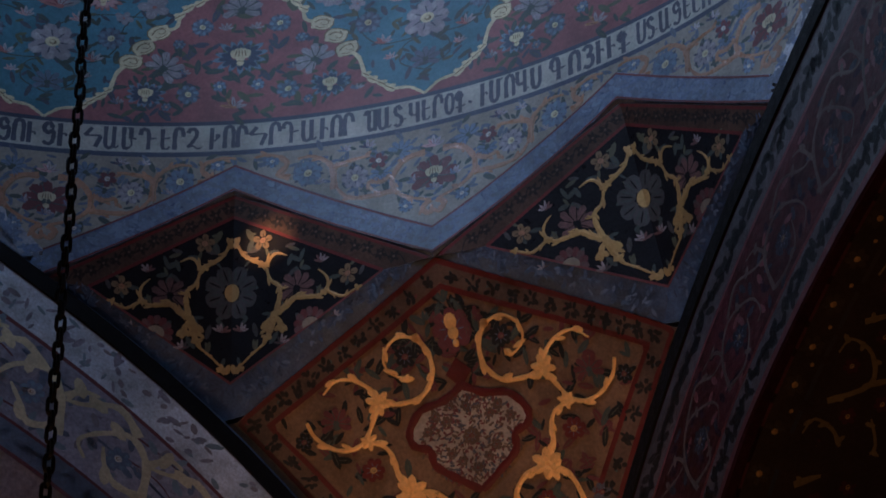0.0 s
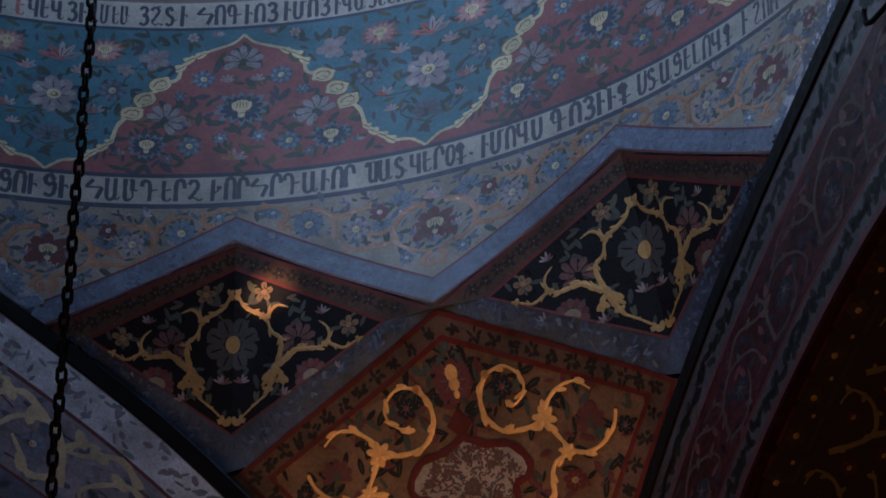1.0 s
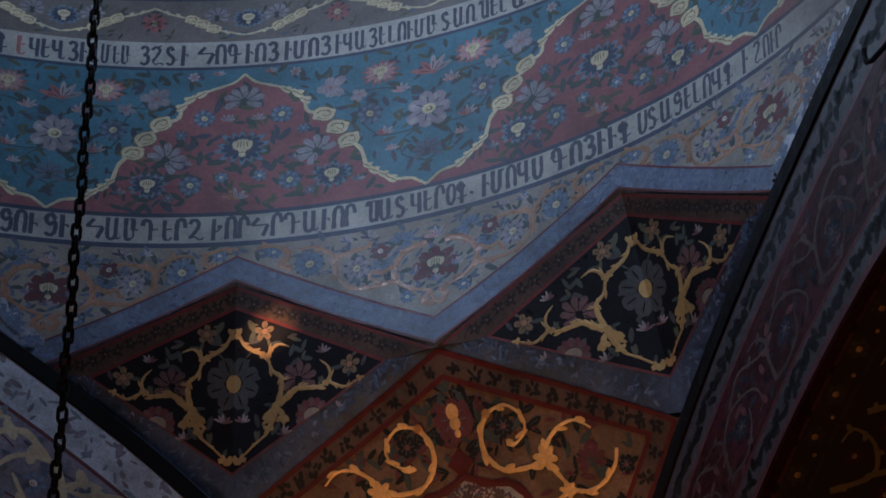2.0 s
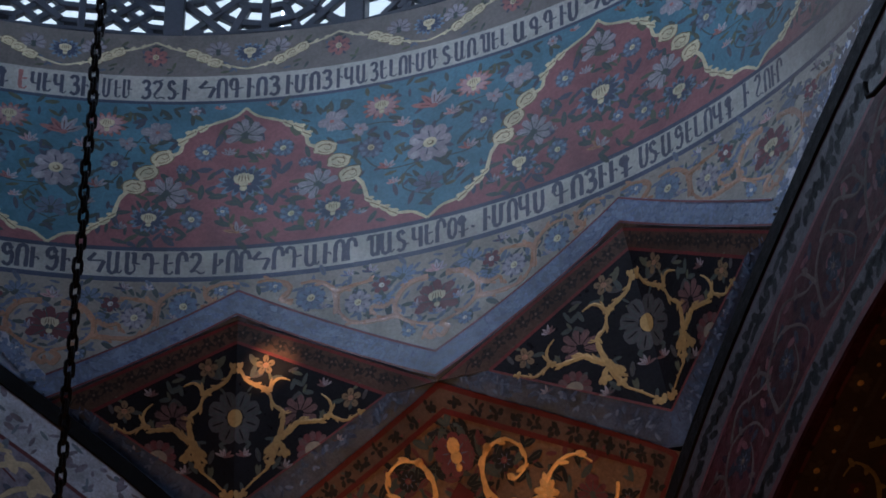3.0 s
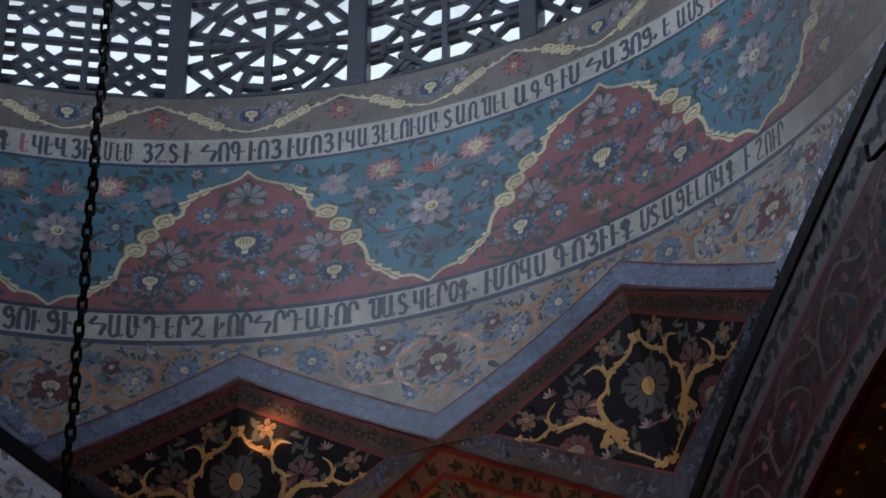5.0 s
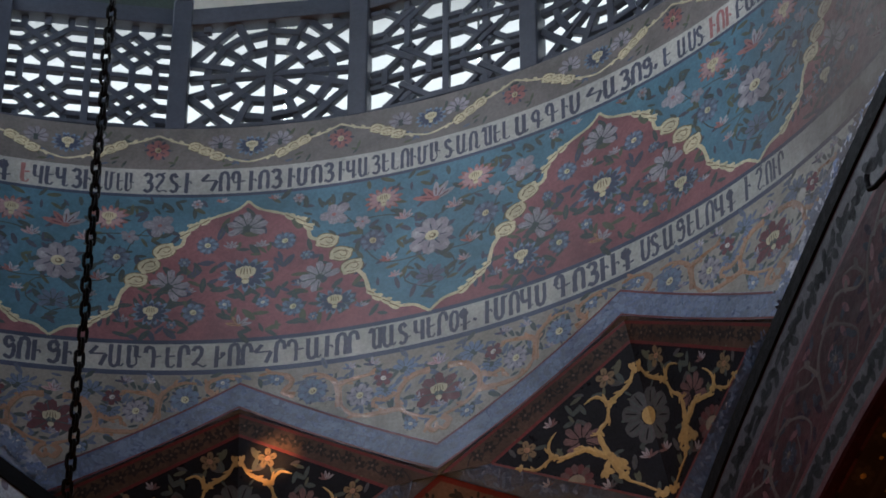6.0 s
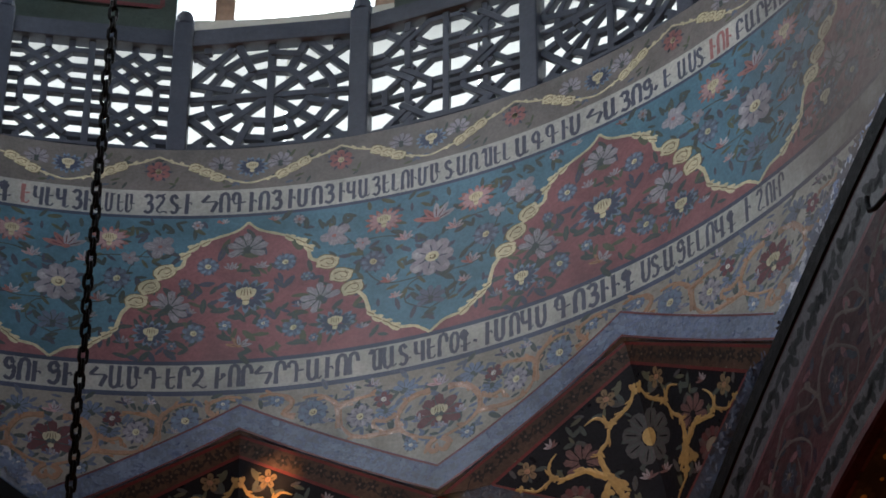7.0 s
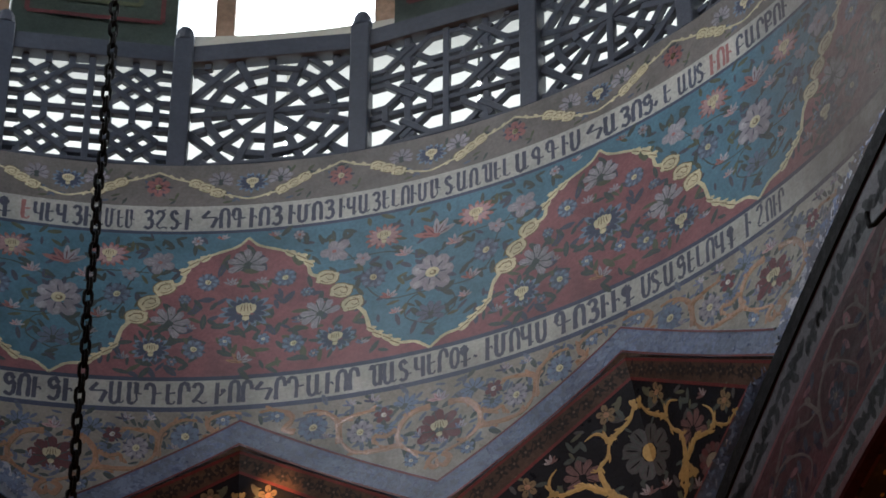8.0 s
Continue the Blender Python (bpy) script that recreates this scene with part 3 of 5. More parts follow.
daisy(sh, 0.15, 11.55, 0.115, 8, "maroon", "maroon", 0.004)
sh.make("flower", pend, "dull red flower behind the gilt buds")
for x, y, rx, ry in ((0.15, 11.585, 0.037, 0.045), (0.2, 11.535, 0.032, 0.035), (0.25, 11.49, 0.018, 0.022)):
    sh = Sheet(on_pendentive, (0.0785, 1.19))
    sh.blob(x, y, rx, ry, "gilt_bright", 0.009, 0, 1, 10, 0.01)
    sh.make("bud", pend, "gilt bud")
# scalloped medallion in the middle
LOBES = [(0.0, 11.31), (1.5, 11.258), (3.1, 11.235), (4.1, 11.155), (3.95, 11.09), (2.95, 11.06), (2.75, 10.99), (1.55, 10.925), (0.0, 10.85)]
half = smooth(LOBES, 3)
loft("medallion", [[on_pendentive(x * (-1 + j / 6), y, 0.004) for j in range(13)] for x, y in half], "medallion_ground", pend, "pale scalloped medallion")
sh = Sheet(on_pendentive, (0.0785, 1.19))
for s in (1, -1):
    sh.stroke([(s * x, y) for x, y in LOBES], 0.040, "crimson", 0.008, 0.004)
sh.poly([(0.0, 11.30), (0.95, 11.365), (0.0, 11.43), (-0.95, 11.365)], "crimson", 0.007)
sh.make("medallion_rim", pend, "red scalloped rim")
sh = Sheet(on_pendentive, (0.0785, 1.19))
for i in range(850):
    y = rnd.uniform(10.89, 11.27)
    w = 3.6 * math.sin(math.pi * min(max((y - 10.84) / 0.48, 0), 1)) ** 0.8
    x = rnd.uniform(-w, w)
    t = math.atan2((y - 11.09) * 1.19, x * 0.0785) + rnd.choice((-0.8, 0.8, 0))
    sh.blob(x, y, rnd.uniform(0.008, 0.017), rnd.uniform(0.004, 0.007), rnd.choice(("maroon", "ink", "kite_brown")), 0.006, t, 0.8, 6)
daisy(sh, 0.0, 11.09, 0.048, 8, "kite_brown", "maroon", 0.007)
for x, y in ((0, 11.22), (1.5, 11.17), (2.9, 11.14), (1.55, 11.03), (0, 10.95), (0.9, 10.99), (2.2, 11.2)):
    for e in (-1, 1):
        daisy(sh, e * x, y, 0.03, 6, "kite_brown", "maroon", 0.007)
sh.make("medallion_leaves", pend, "fine dark leaves in the medallion", "stuff")
for s in (1, -1):
    for x, y, r, petal, kind in ((9.0, 11.255, 0.088, "maroon", "c"), (6.9, 11.014, 0.064, "vermilion", "d"), (3.55, 11.475, 0.062, "dark_tint", "d"), (11.3, 11.17, 0.05, "dark_tint", "d"),
                                 (4.0, 10.75, 0.05, "vermilion", "d"), (7.6, 10.72, 0.05, "ink", "d"), (2.0, 11.33, 0.03, "maroon", "d")):
        sh = Sheet(on_pendentive, (0.0785, 1.19))
        if kind == "c":
            carnation(sh, s * x, y - 0.02, r, petal, 0.005)
        else:
            daisy(sh, s * x, y, r, 7, petal, "gilt" if petal == "vermilion" else "maroon", 0.005)
        sh.make("flower", pend, "dark red and ochre painted flower")
sh = Sheet(on_pendentive, (0.0785, 1.19))
spots = []
while len(spots) < 620:
    z = rnd.uniform(9.9, 11.68)
    w = frame_half(z, 0.19)
    x = rnd.uniform(-w, w) if w else 99
    if w and not (abs(x) < 4.3 and 10.83 < z < 11.33):
        spots.append((x, z))
leafy(sh, spots, rnd, ("dark_tint", "leaf", "dark_tint", "maroon"), 0.003, 0.044)
sh.make("leaves", pend, "dark painted leaves", "stuff")


# ---------- kites: folded dark panels between the moulding and the pendentive ----------
class Facet:
    """Half of a kite, from the fold to one corner: a straight-sided panel with its painted borders."""

    def __init__(self, a, b, s, edge):
        self.a, self.b, self.s, self.edge = a, b, s, edge
        self.down = (b - a).normalized()
        self.across = ((s - a) - self.down * (s - a).dot(self.down)).normalized()
        n = self.down.cross(self.across)
        self.n = n if n.dot(Vector((a.x, a.y, 3))) < 0 else -n

    def xy(self, p, q):
        d = (self.b - self.a) * p + (self.s - self.a) * q
        return d.dot(self.across), -d.dot(self.down)

    def place(self, x, y, off=0.0):
        return self.a + self.across * x - self.down * y + self.n * off * 0.45


def facet_art(kite, fc, rnd):
    pa, ps, pb = fc.place(*fc.xy(0.103, 0.0)), fc.place(*fc.xy(0.129, 0.751)), fc.place(*fc.xy(0.855, 0.0))
    n = 12
    mix = lambda p, q, i: p.lerp(q, i / n)
    loft("upper_border", [[mix(fc.a, fc.s, i) for i in range(n + 1)], [mix(pa, ps, i) for i in range(n + 1)]], "kite_border", kite, "dark brown leaf border")
    m = len(fc.edge) - 1
    loft("lower_border", [fc.edge, [ps.lerp(pb, i / m) for i in range(m + 1)]], "kite_blue", kite, "dull blue border")
    sh = Sheet(fc.place)
    A, S, B = fc.xy(0.103, 0.0), fc.xy(0.129, 0.751), fc.xy(0.855, 0.0)
    sh.poly([A, S, B], "kite_black", 0.0)
    sh.make("panel", kite, "blackish glossy painted panel")
    sh = Sheet(fc.place)
    sh.stroke([A, S], 0.016, "vermilion", 0.004)
    sh.stroke([S, B], 0.012, "maroon", 0.004)
    sh.stroke([fc.xy(0.012, 0.0), fc.xy(0.012, 0.97)], 0.014, "vermilion", 0.004)
    sh.make("border_line", kite, "red painted border line")
    f = lambda pts: [fc.xy(p, q) for p, q in pts]
    stems = (
        ([(0.224, 0.02), (0.258, 0.05), (0.268, 0.084), (0.273, 0.136), (0.288, 0.172)], 0.030, (0.8, 1.3)),
        ([(0.281, 0.171), (0.239, 0.186), (0.204, 0.224), (0.20, 0.276)], 0.030, (1.4, 0.3)),
        ([(0.288, 0.172), (0.333, 0.192), (0.346, 0.233), (0.38, 0.243), (0.446, 0.23), (0.486, 0.218)], 0.034, (0.6, 1.5)),
        ([(0.486, 0.218), (0.56, 0.195), (0.635, 0.162)], 0.060, (1.2, 0.4)),
        ([(0.63, 0.165), (0.689, 0.11), (0.749, 0.06), (0.80, 0.015)], 0.016, (1.2, 1.0)),
        ([(0.47, 0.231), (0.419, 0.28), (0.376, 0.32), (0.351, 0.39), (0.333, 0.437), (0.299, 0.472)], 0.034, (1.6, 0.7)),
        ([(0.299, 0.472), (0.263, 0.484), (0.231, 0.468), (0.217, 0.431)], 0.028, (1.3, 0.3)),
        ([(0.299, 0.472), (0.304, 0.515), (0.30, 0.557), (0.269, 0.597), (0.24, 0.629)], 0.024, (1.2, 0.6)),
        ([(0.346, 0.233), (0.352, 0.262), (0.336, 0.285)], 0.022, (1.3, 0.3)),
        ([(0.376, 0.32), (0.352, 0.335), (0.34, 0.362)], 0.022, (1.3, 0.3)),
    )
    for pts, w, tp in stems:
        sh = Sheet(fc.place)
        sh.stroke(f(pts), w * 0.72, "gilt", 0.004, 0.004, tp)
        path = smooth(f(pts))
        for j in range(4, len(path) - 3, 6):
            x, y = path[j]
            t = math.atan2(path[j + 1][1] - y, path[j + 1][0] - x)
            e = rnd.choice((-1, 1))
            sh.blob(x - math.sin(t) * e * w * 0.4, y + math.cos(t) * e * w * 0.4, w * 0.75, w * 0.22, "gilt", 0.006, t + e * 0.5, 0.8, 8, 0.002)
        sh.make("stem", kite, "gilt painted stem")
    for p, q, r in ((0.527, 0.180, 0.042), (0.519, 0.252, 0.042), (0.50, 0.215, 0.036), (0.60, 0.178, 0.030), (0.279, 0.15, 0.022), (0.302, 0.468, 0.024), (0.80, 0.02, 0.040), (0.775, 0.045, 0.028), (0.24, 0.632, 0.022), (0.215, 0.022, 0.03)):
        x, y = fc.xy(p, q)
        sh = Sheet(fc.place)
        for j in range(4):
            t = rnd.uniform(0, math.tau)
            sh.blob(x + math.cos(t) * r * 0.45, y + math.sin(t) * r * 0.45, r * 0.7, r * 0.40, "gilt", 0.007 + 0.001 * j, t, 0.9, 9, 0.002)
        sh.make("bud", kite, "gilt bud at a fork")
    for p, q, r, petal, kind in ((0.315, 0.325, 0.105, "dusk_pink", "c"), (0.193, 0.579, 0.056, "straw_dark", "d"), (0.166, 0.15, 0.056, "straw_dark", "d"), (0.605, 0.05, 0.050, "petal_rose", "l"),
                                 (0.178, 0.445, 0.045, "petal_rose", "l"), (0.60, 0.255, 0.05, "petal_grey", "l"), (0.40, 0.52, 0.04, "petal_grey", "l")):
        sh = Sheet(fc.place)
        x, y = fc.xy(p, q)
        if kind == "c":
            carnation(sh, x, y - 0.02, r, petal, 0.004, heart="kite_black")
        elif kind == "d":
            daisy(sh, x, y, r, 5, petal, "terracotta" if petal != "terracotta" else "straw", 0.004, 0.3, "kite_black")
        else:
            lily(sh, x, y, r, petal, 0.004)
        sh.make("flower", kite, "small painted flower")
    # half a rosette on each side of the fold
    x, y = fc.xy(0.45, 0.0)
    sh = Sheet(fc.place)
    for i in range(9):
        a, b = -math.pi / 2 + math.pi * i / 9, -math.pi / 2 + math.pi * (i + 1) / 9
        sh.poly([(x, y), (x + math.cos(a) * 0.042, y + math.sin(a) * 0.05), (x + math.cos(b) * 0.042, y + math.sin(b) * 0.05)], "gilt", 0.006)
    heart = sh.make("rosette", kite, "gilt heart of a grey rosette")
    for i in range(4):
        a = -math.pi / 2 + math.pi * (i + 0.5) / 4
        sh = Sheet(fc.place)
        sh.blob(x + math.cos(a) * 0.098, y + math.sin(a) * 0.098, 0.052, 0.046, "petal_grey", 0.004, a, 1.6, 12)
        for e in (-0.22, 0.0, 0.22):
            sh.blob(x + math.cos(a + e) * 0.10, y + math.sin(a + e) * 0.10, 0.038, 0.005, "leaf" if e else "kite_black", 0.0046, a + e, 0.8, 6)
        sh.make("petal", heart, "dusty grey petal")
    # a scalloped half flower growing from the lower border
    hx, hy = fc.xy(0.472, 0.397)
    tx, ty = B[0] - S[0], B[1] - S[1]
    along = math.atan2(ty, tx)
    if math.sin(along + math.pi / 2) < 0:
        along += math.pi
    sh = Sheet(fc.place)
    for i in range(7):
        a = along + math.pi * (i + 0.5) / 7
        sh.blob(hx + math.cos(a) * 0.070, hy + math.sin(a) * 0.070, 0.028, 0.020, "maroon" if i % 2 else "dusk_pink", 0.0035, a, 1.3, 8)
    fan = [(hx + math.cos(along + math.pi * i / 10) * 0.048, hy + math.sin(along + math.pi * i / 10) * 0.040) for i in range(11)]
    sh.poly(fan, "cream_dim", 0.0045)
    sh.make("half_flower", kite, "cream and dull red half flower")
    sh = Sheet(fc.place)
    spots = []
    while len(spots) < 42:
        p, q = rnd.uniform(0.15, 0.8), rnd.uniform(0.03, 0.68)
        if q < 0.73 * (0.83 - p) / 0.7:
            spots.append(fc.xy(p, q))
    leafy(sh, spots, rnd, ("leaf", "petal_grey", "leaf", "moss"), 0.0025, 0.034)
    # brushed leaves on the blue lower border
    for i in range(90):
        e, g = rnd.uniform(0.03, 0.97), rnd.uniform(0.12, 0.8)
        k = min(int(e * m), m - 1)
        out = fc.edge[k].lerp(fc.edge[k + 1], e * m - k)
        d = out.lerp(ps.lerp(pb, e), g) - fc.a
        sh.blob(d.dot(fc.across), -d.dot(fc.down), rnd.uniform(0.014, 0.03), rnd.uniform(0.005, 0.011), rnd.choice(("kite_blue", "slate_dark", "navy", "navy")), 0.010, rnd.uniform(0, 3.1), 0.85, 6)
    # a winding vine with dim sprigs on the brown border
    sh.stroke([fc.xy(0.056 + 0.022 * math.sin(i * 1.6), 0.01 + 0.86 * i / 40) for i in range(41)], 0.006, "kite_leaf", 0.0055)
    for i in range(13):
        x, y = fc.xy(0.056 - 0.004 * math.cos(i * 3.1), 0.03 + 0.84 * i / 13)
        for j in range(5):
            e = i + j * math.tau / 5 + rnd.uniform(-0.3, 0.3)
            sh.blob(x + math.cos(e) * 0.019, y + math.sin(e) * 0.019, rnd.uniform(0.016, 0.024), 0.010, "kite_leaf", 0.006, e, 0.85, 6)
        sh.blob(x, y, 0.008, 0.008, "kite_brown", 0.008, 0, 1, 6)
    sh.make("leaves", kite, "dark painted leaves", "stuff")


ARM = {-1: ARCHES[0], 1: ARCHES[1]}
for s in (-1, 1):
    kite = empty("kite_panel", "folded kite-shaped niche painted dark with gilt stems", "painted panel", "kite panels between drum and pendentives")
    mid = PEND + s * 15.7
    a = ring(mid, 12.645 - 0.195, R)
    b = on_pendentive(s * CORNER, BZ)
    c = ring(PEND, 11.86, R + 0.0)
    l = ring(PEND + s * 29.95, 11.88, R + 0.0)
    inner = [on_pendentive(s * slope((CZ - BZ) * i / 16), CZ + (BZ - CZ) * i / 16, -0.012) for i in range(17)]
    w0, w1 = 1.035, -ARCH_HALF + math.sqrt((EDGE - 0.005) ** 2 - (BZ - ARCH_Z) ** 2)
    outer = []
    n = Vector((math.sin(radians(ARM[s])), math.cos(radians(ARM[s])), 0))
    u = Vector((math.cos(radians(ARM[s])), -math.sin(radians(ARM[s])), 0))
    for i in range(17):
        w = w0 + (w1 - w0) * i / 16
        outer.append(n * (ARCH_N + 0.01) - u * s * w + Vector((0, 0, ARCH_Z + math.sqrt(EDGE ** 2 - (w + ARCH_HALF) ** 2))))
    inner[-1] = outer[-1]
    b = outer[-1] + (c - outer[-1]).normalized() * 0.05
    facet_art(kite, Facet(a, b, c, inner), random.Random(11))
    facet_art(kite, Facet(a, b, l, outer), random.Random(11))
    for k in (1, 2, 3):
        copy_thing(kite, turned(k))
for k in (1, 2, 3):
    copy_thing(pend, turned(k))

# ---------- railing: turned-wood lattice panels between posts ----------
POST0, PANEL_H = 7.73, 0.81
CLEAR = 0.4685
STAR = [
    ((0, 0), (0, 0.42)), ((0, 0), (0.47, 0)), ((0, 0), (0.43, 0.35)),
    ((0, 0.205), (0.105, 0.185)), ((0.105, 0.185), (0.165, 0.135)), ((0.165, 0.135), (0.222, 0.055)), ((0.222, 0.055), (0.24, 0)),
    ((0.105, 0.185), (0.205, 0.42)), ((0.222, 0.055), (0.47, 0.13)),
    ((0, 0.333), (0.17, 0.30)), ((0.17, 0.30), (0.275, 0.226)), ((0.275, 0.226), (0.355, 0.10)), ((0.355, 0.10), (0.375, 0)),
    ((0.205, 0.42), (0.47, 0.14)), ((0.38, 0.42), (0.38, 0.36)), ((0.38, 0.36), (0.47, 0.36)),
]


def star_bars():
    out = set()
    for (x0, y0), (x1, y1) in STAR:
        for sx in (1, -1):
            for sy in (1, -1):
                out.add(((sx * x0 + 0.0, sy * y0 + 0.0), (sx * x1 + 0.0, sy * y1 + 0.0)))
    return sorted(out)


def rhombus_bars():
    """Two columns of rhombs with crossed diagonals, joined by stubs and rungs."""
    out = [((0, -0.42), (0, 0.42)), ((-0.47, 0), (0.47, 0))]
    for cx in (-0.255, 0.255):
        for sy in (-1, 1):
            y = 0.21 * sy
            out += [((cx - 0.137, y - 0.114), (cx + 0.137, y + 0.114)), ((cx - 0.137, y + 0.114), (cx + 0.137, y - 0.114))]
            out += [((cx, sy * 0.087), (cx, 0)), ((cx, sy * 0.333), (cx, sy * 0.42))]
            for sx in (-1, 1):
                out += [((cx, y + 0.123), (cx + sx * 0.148, y)), ((cx + sx * 0.148, y), (cx, y - 0.123))]
                side = 0.0 if sx * cx < 0 else math.copysign(0.47, cx)
                x = cx + sx * 0.137
                out += [((cx + sx * 0.148, y), (side, y)), ((x, 0), (x, sy * 0.096)), ((x, sy * 0.324), (x, sy * 0.42))]
                out += [((x, sy * 0.096), (side, sy * 0.096)), ((x, sy * 0.324), (side, sy * 0.324))]
    return out


def hexagon_bars():
    """Two columns of hexagons between doubled crossings."""
    out = [((0, -0.42), (0, 0.42))]
    for cx in (-0.24, 0.24):
        for k in (-1, 0, 1):
            y = 0.29 * k
            for sx in (-1, 1):
                for sy in (-1, 1):
                    out.append(((cx + sx * 0.137, y + sy * 0.086), (cx - sx * 0.04, y - sy * 0.064)))
        for y in (-0.435, -0.145, 0.145, 0.435):
            out += [((cx, y - 0.10), (cx, y + 0.10)), ((cx - 0.235, y), (cx + 0.235, y))]
            for sx in (-1, 1):
                side = 0.0 if sx * cx < 0 else math.copysign(0.47, cx)
                x = cx + sx * 0.137
                out.append(((x, y - 0.06), (x, y + 0.06)))
                for yy in (y - 0.06, y + 0.06):
                    out.append(((x, yy), (side, yy)))
    return out


def bar(p, q, width, depth):
    """A square-edged slat from p to q, slightly chamfered."""
    d = Vector((q[0] - p[0], q[1] - p[1]))
    n = Vector((-d.y, d.x)).normalized() * width / 2
    e, f = depth / 2, 0.004
    bm = bmesh.new()
    prof = ((-1, -e + f), (-1 + 2 * f / width, -e), (1 - 2 * f / width, -e), (1, -e + f), (1, e), (-1, e))
    rings = [[bm.verts.new((c[0] + n.x * a, y, c[1] + n.y * a)) for a, y in prof] for c in (p, q)]
    for i in range(6):
        j = (i + 1) % 6
        bm.faces.new((rings[0][i], rings[0][j], rings[1][j], rings[1][i]))
    bm.faces.new(rings[0][::-1])
    bm.faces.new(rings[1])
    bmesh.ops.recalc_face_normals(bm, faces=bm.faces)
    return bm


def clip_bar(p, q):
    """Keep a slat inside the panel's opening."""
    lo, hi = 0.0, 1.0
    for a, b, m in ((p[0], q[0], CLEAR + 0.01), (p[1], q[1], 0.425)):
        d = b - a
        if abs(d) < 1e-9:
            if abs(a) > m:
                return None
            continue
        t0, t1 = sorted(((-m - a) / d, (m - a) / d))
        lo, hi = max(lo, t0), min(hi, t1)
    if hi - lo < 0.05:
        return None
    at = lambda t: (p[0] + (q[0] - p[0]) * t, p[1] + (q[1] - p[1]) * t)
    return at(lo), at(hi)


def lattice(label, bars, thick=0.036):
    thing = empty("lattice_panel", label, "railing panel", "lattice panels of the drum railing")
    for i, (p, q) in enumerate(bars):
        c = clip_bar(p, q)
        if c:
            ob = solid("slat", bar((c[0][0], c[0][1] + 0.405), (c[1][0], c[1][1] + 0.405), thick, 0.038), "lattice_paint", thing)
            ob.location.y = 0.0005 * (i * 13 % 37)
    for z, h, d in ((-0.005, 0.03, 0.075), (0.875, 0.13, 0.085)):
        solid("rail", bar((-CLEAR - 0.02, z), (CLEAR + 0.02, z), h, d), "lattice_paint", thing, "grey blue rail")
    return thing


def panel_pose(k):
    a = POST0 + 7.5 + 15 * k
    p = ring(a, Z_RAIL + 0.03, R * math.cos(radians(7.5)) + 0.075)
    return pose(p.x, p.y, p.z, 0, 0, -a)


kinds = [lattice("grey blue wooden lattice panel with an eight-rayed star", star_bars(), 0.047),
         lattice("grey blue wooden lattice panel of small crossed hexagons", hexagon_bars(), 0.040),
         None,
         lattice("grey blue wooden lattice panel of crossed diagonals", rhombus_bars(), 0.042)]
for k, thing in enumerate(kinds):
    if thing:
        thing.matrix_world = panel_pose(k)
for k in range(24):
    src = kinds[k % 4] or kinds[0]
    if not (k < 4 and kinds[k % 4]):
        copy_thing(src, panel_pose(k))


def railing_post():
    thing = empty("railing_post", "grey blue square railing post with a carved finial", "post", "posts of the drum railing")
    bm = bmesh.new()
    bmesh.ops.create_cube(bm, size=1)
    bmesh.ops.scale(bm, vec=(0.115, 0.115, 1.02), verts=bm.verts)
    bmesh.ops.translate(bm, vec=(0, 0, 0.51), verts=bm.verts)
    bmesh.ops.bevel(bm, geom=bm.edges[:], offset=0.008, segments=1, affect="EDGES")
    shaft = solid("shaft", bm, "lattice_paint", thing)
    bm = bmesh.new()
    prof = ((0.040, 1.018), (0.058, 1.03), (0.060, 1.06), (0.044, 1.07), (0.052, 1.10), (0.036, 1.13), (0.0, 1.155))
    rows = [[bm.verts.new((r * math.cos(math.tau * i / 12), r * math.sin(math.tau * i / 12), z)) for i in range(12)] for r, z in prof[:-1]]
    tip = bm.verts.new((0, 0, prof[-1][1]))
    for a, b in zip(rows, rows[1:]):
        for i in range(12):
            bm.faces.new((a[i], a[(i + 1) % 12], b[(i + 1) % 12], b[i]))
    for i in range(12):
        bm.faces.new((rows[-1][i], rows[-1][(i + 1) % 12], tip))
    solid("finial", bm, "lattice_paint", shaft, "carved bud finial")
    return thing


first = railing_post()
for k in range(24):
    a = POST0 + 15 * k
    p = ring(a, Z_RAIL, R + 0.06)
    m = pose(p.x, p.y, p.z, 0, 0, -a)
    if k == 0:
        first.matrix_world = m
    else:
        copy_thing(first, m)

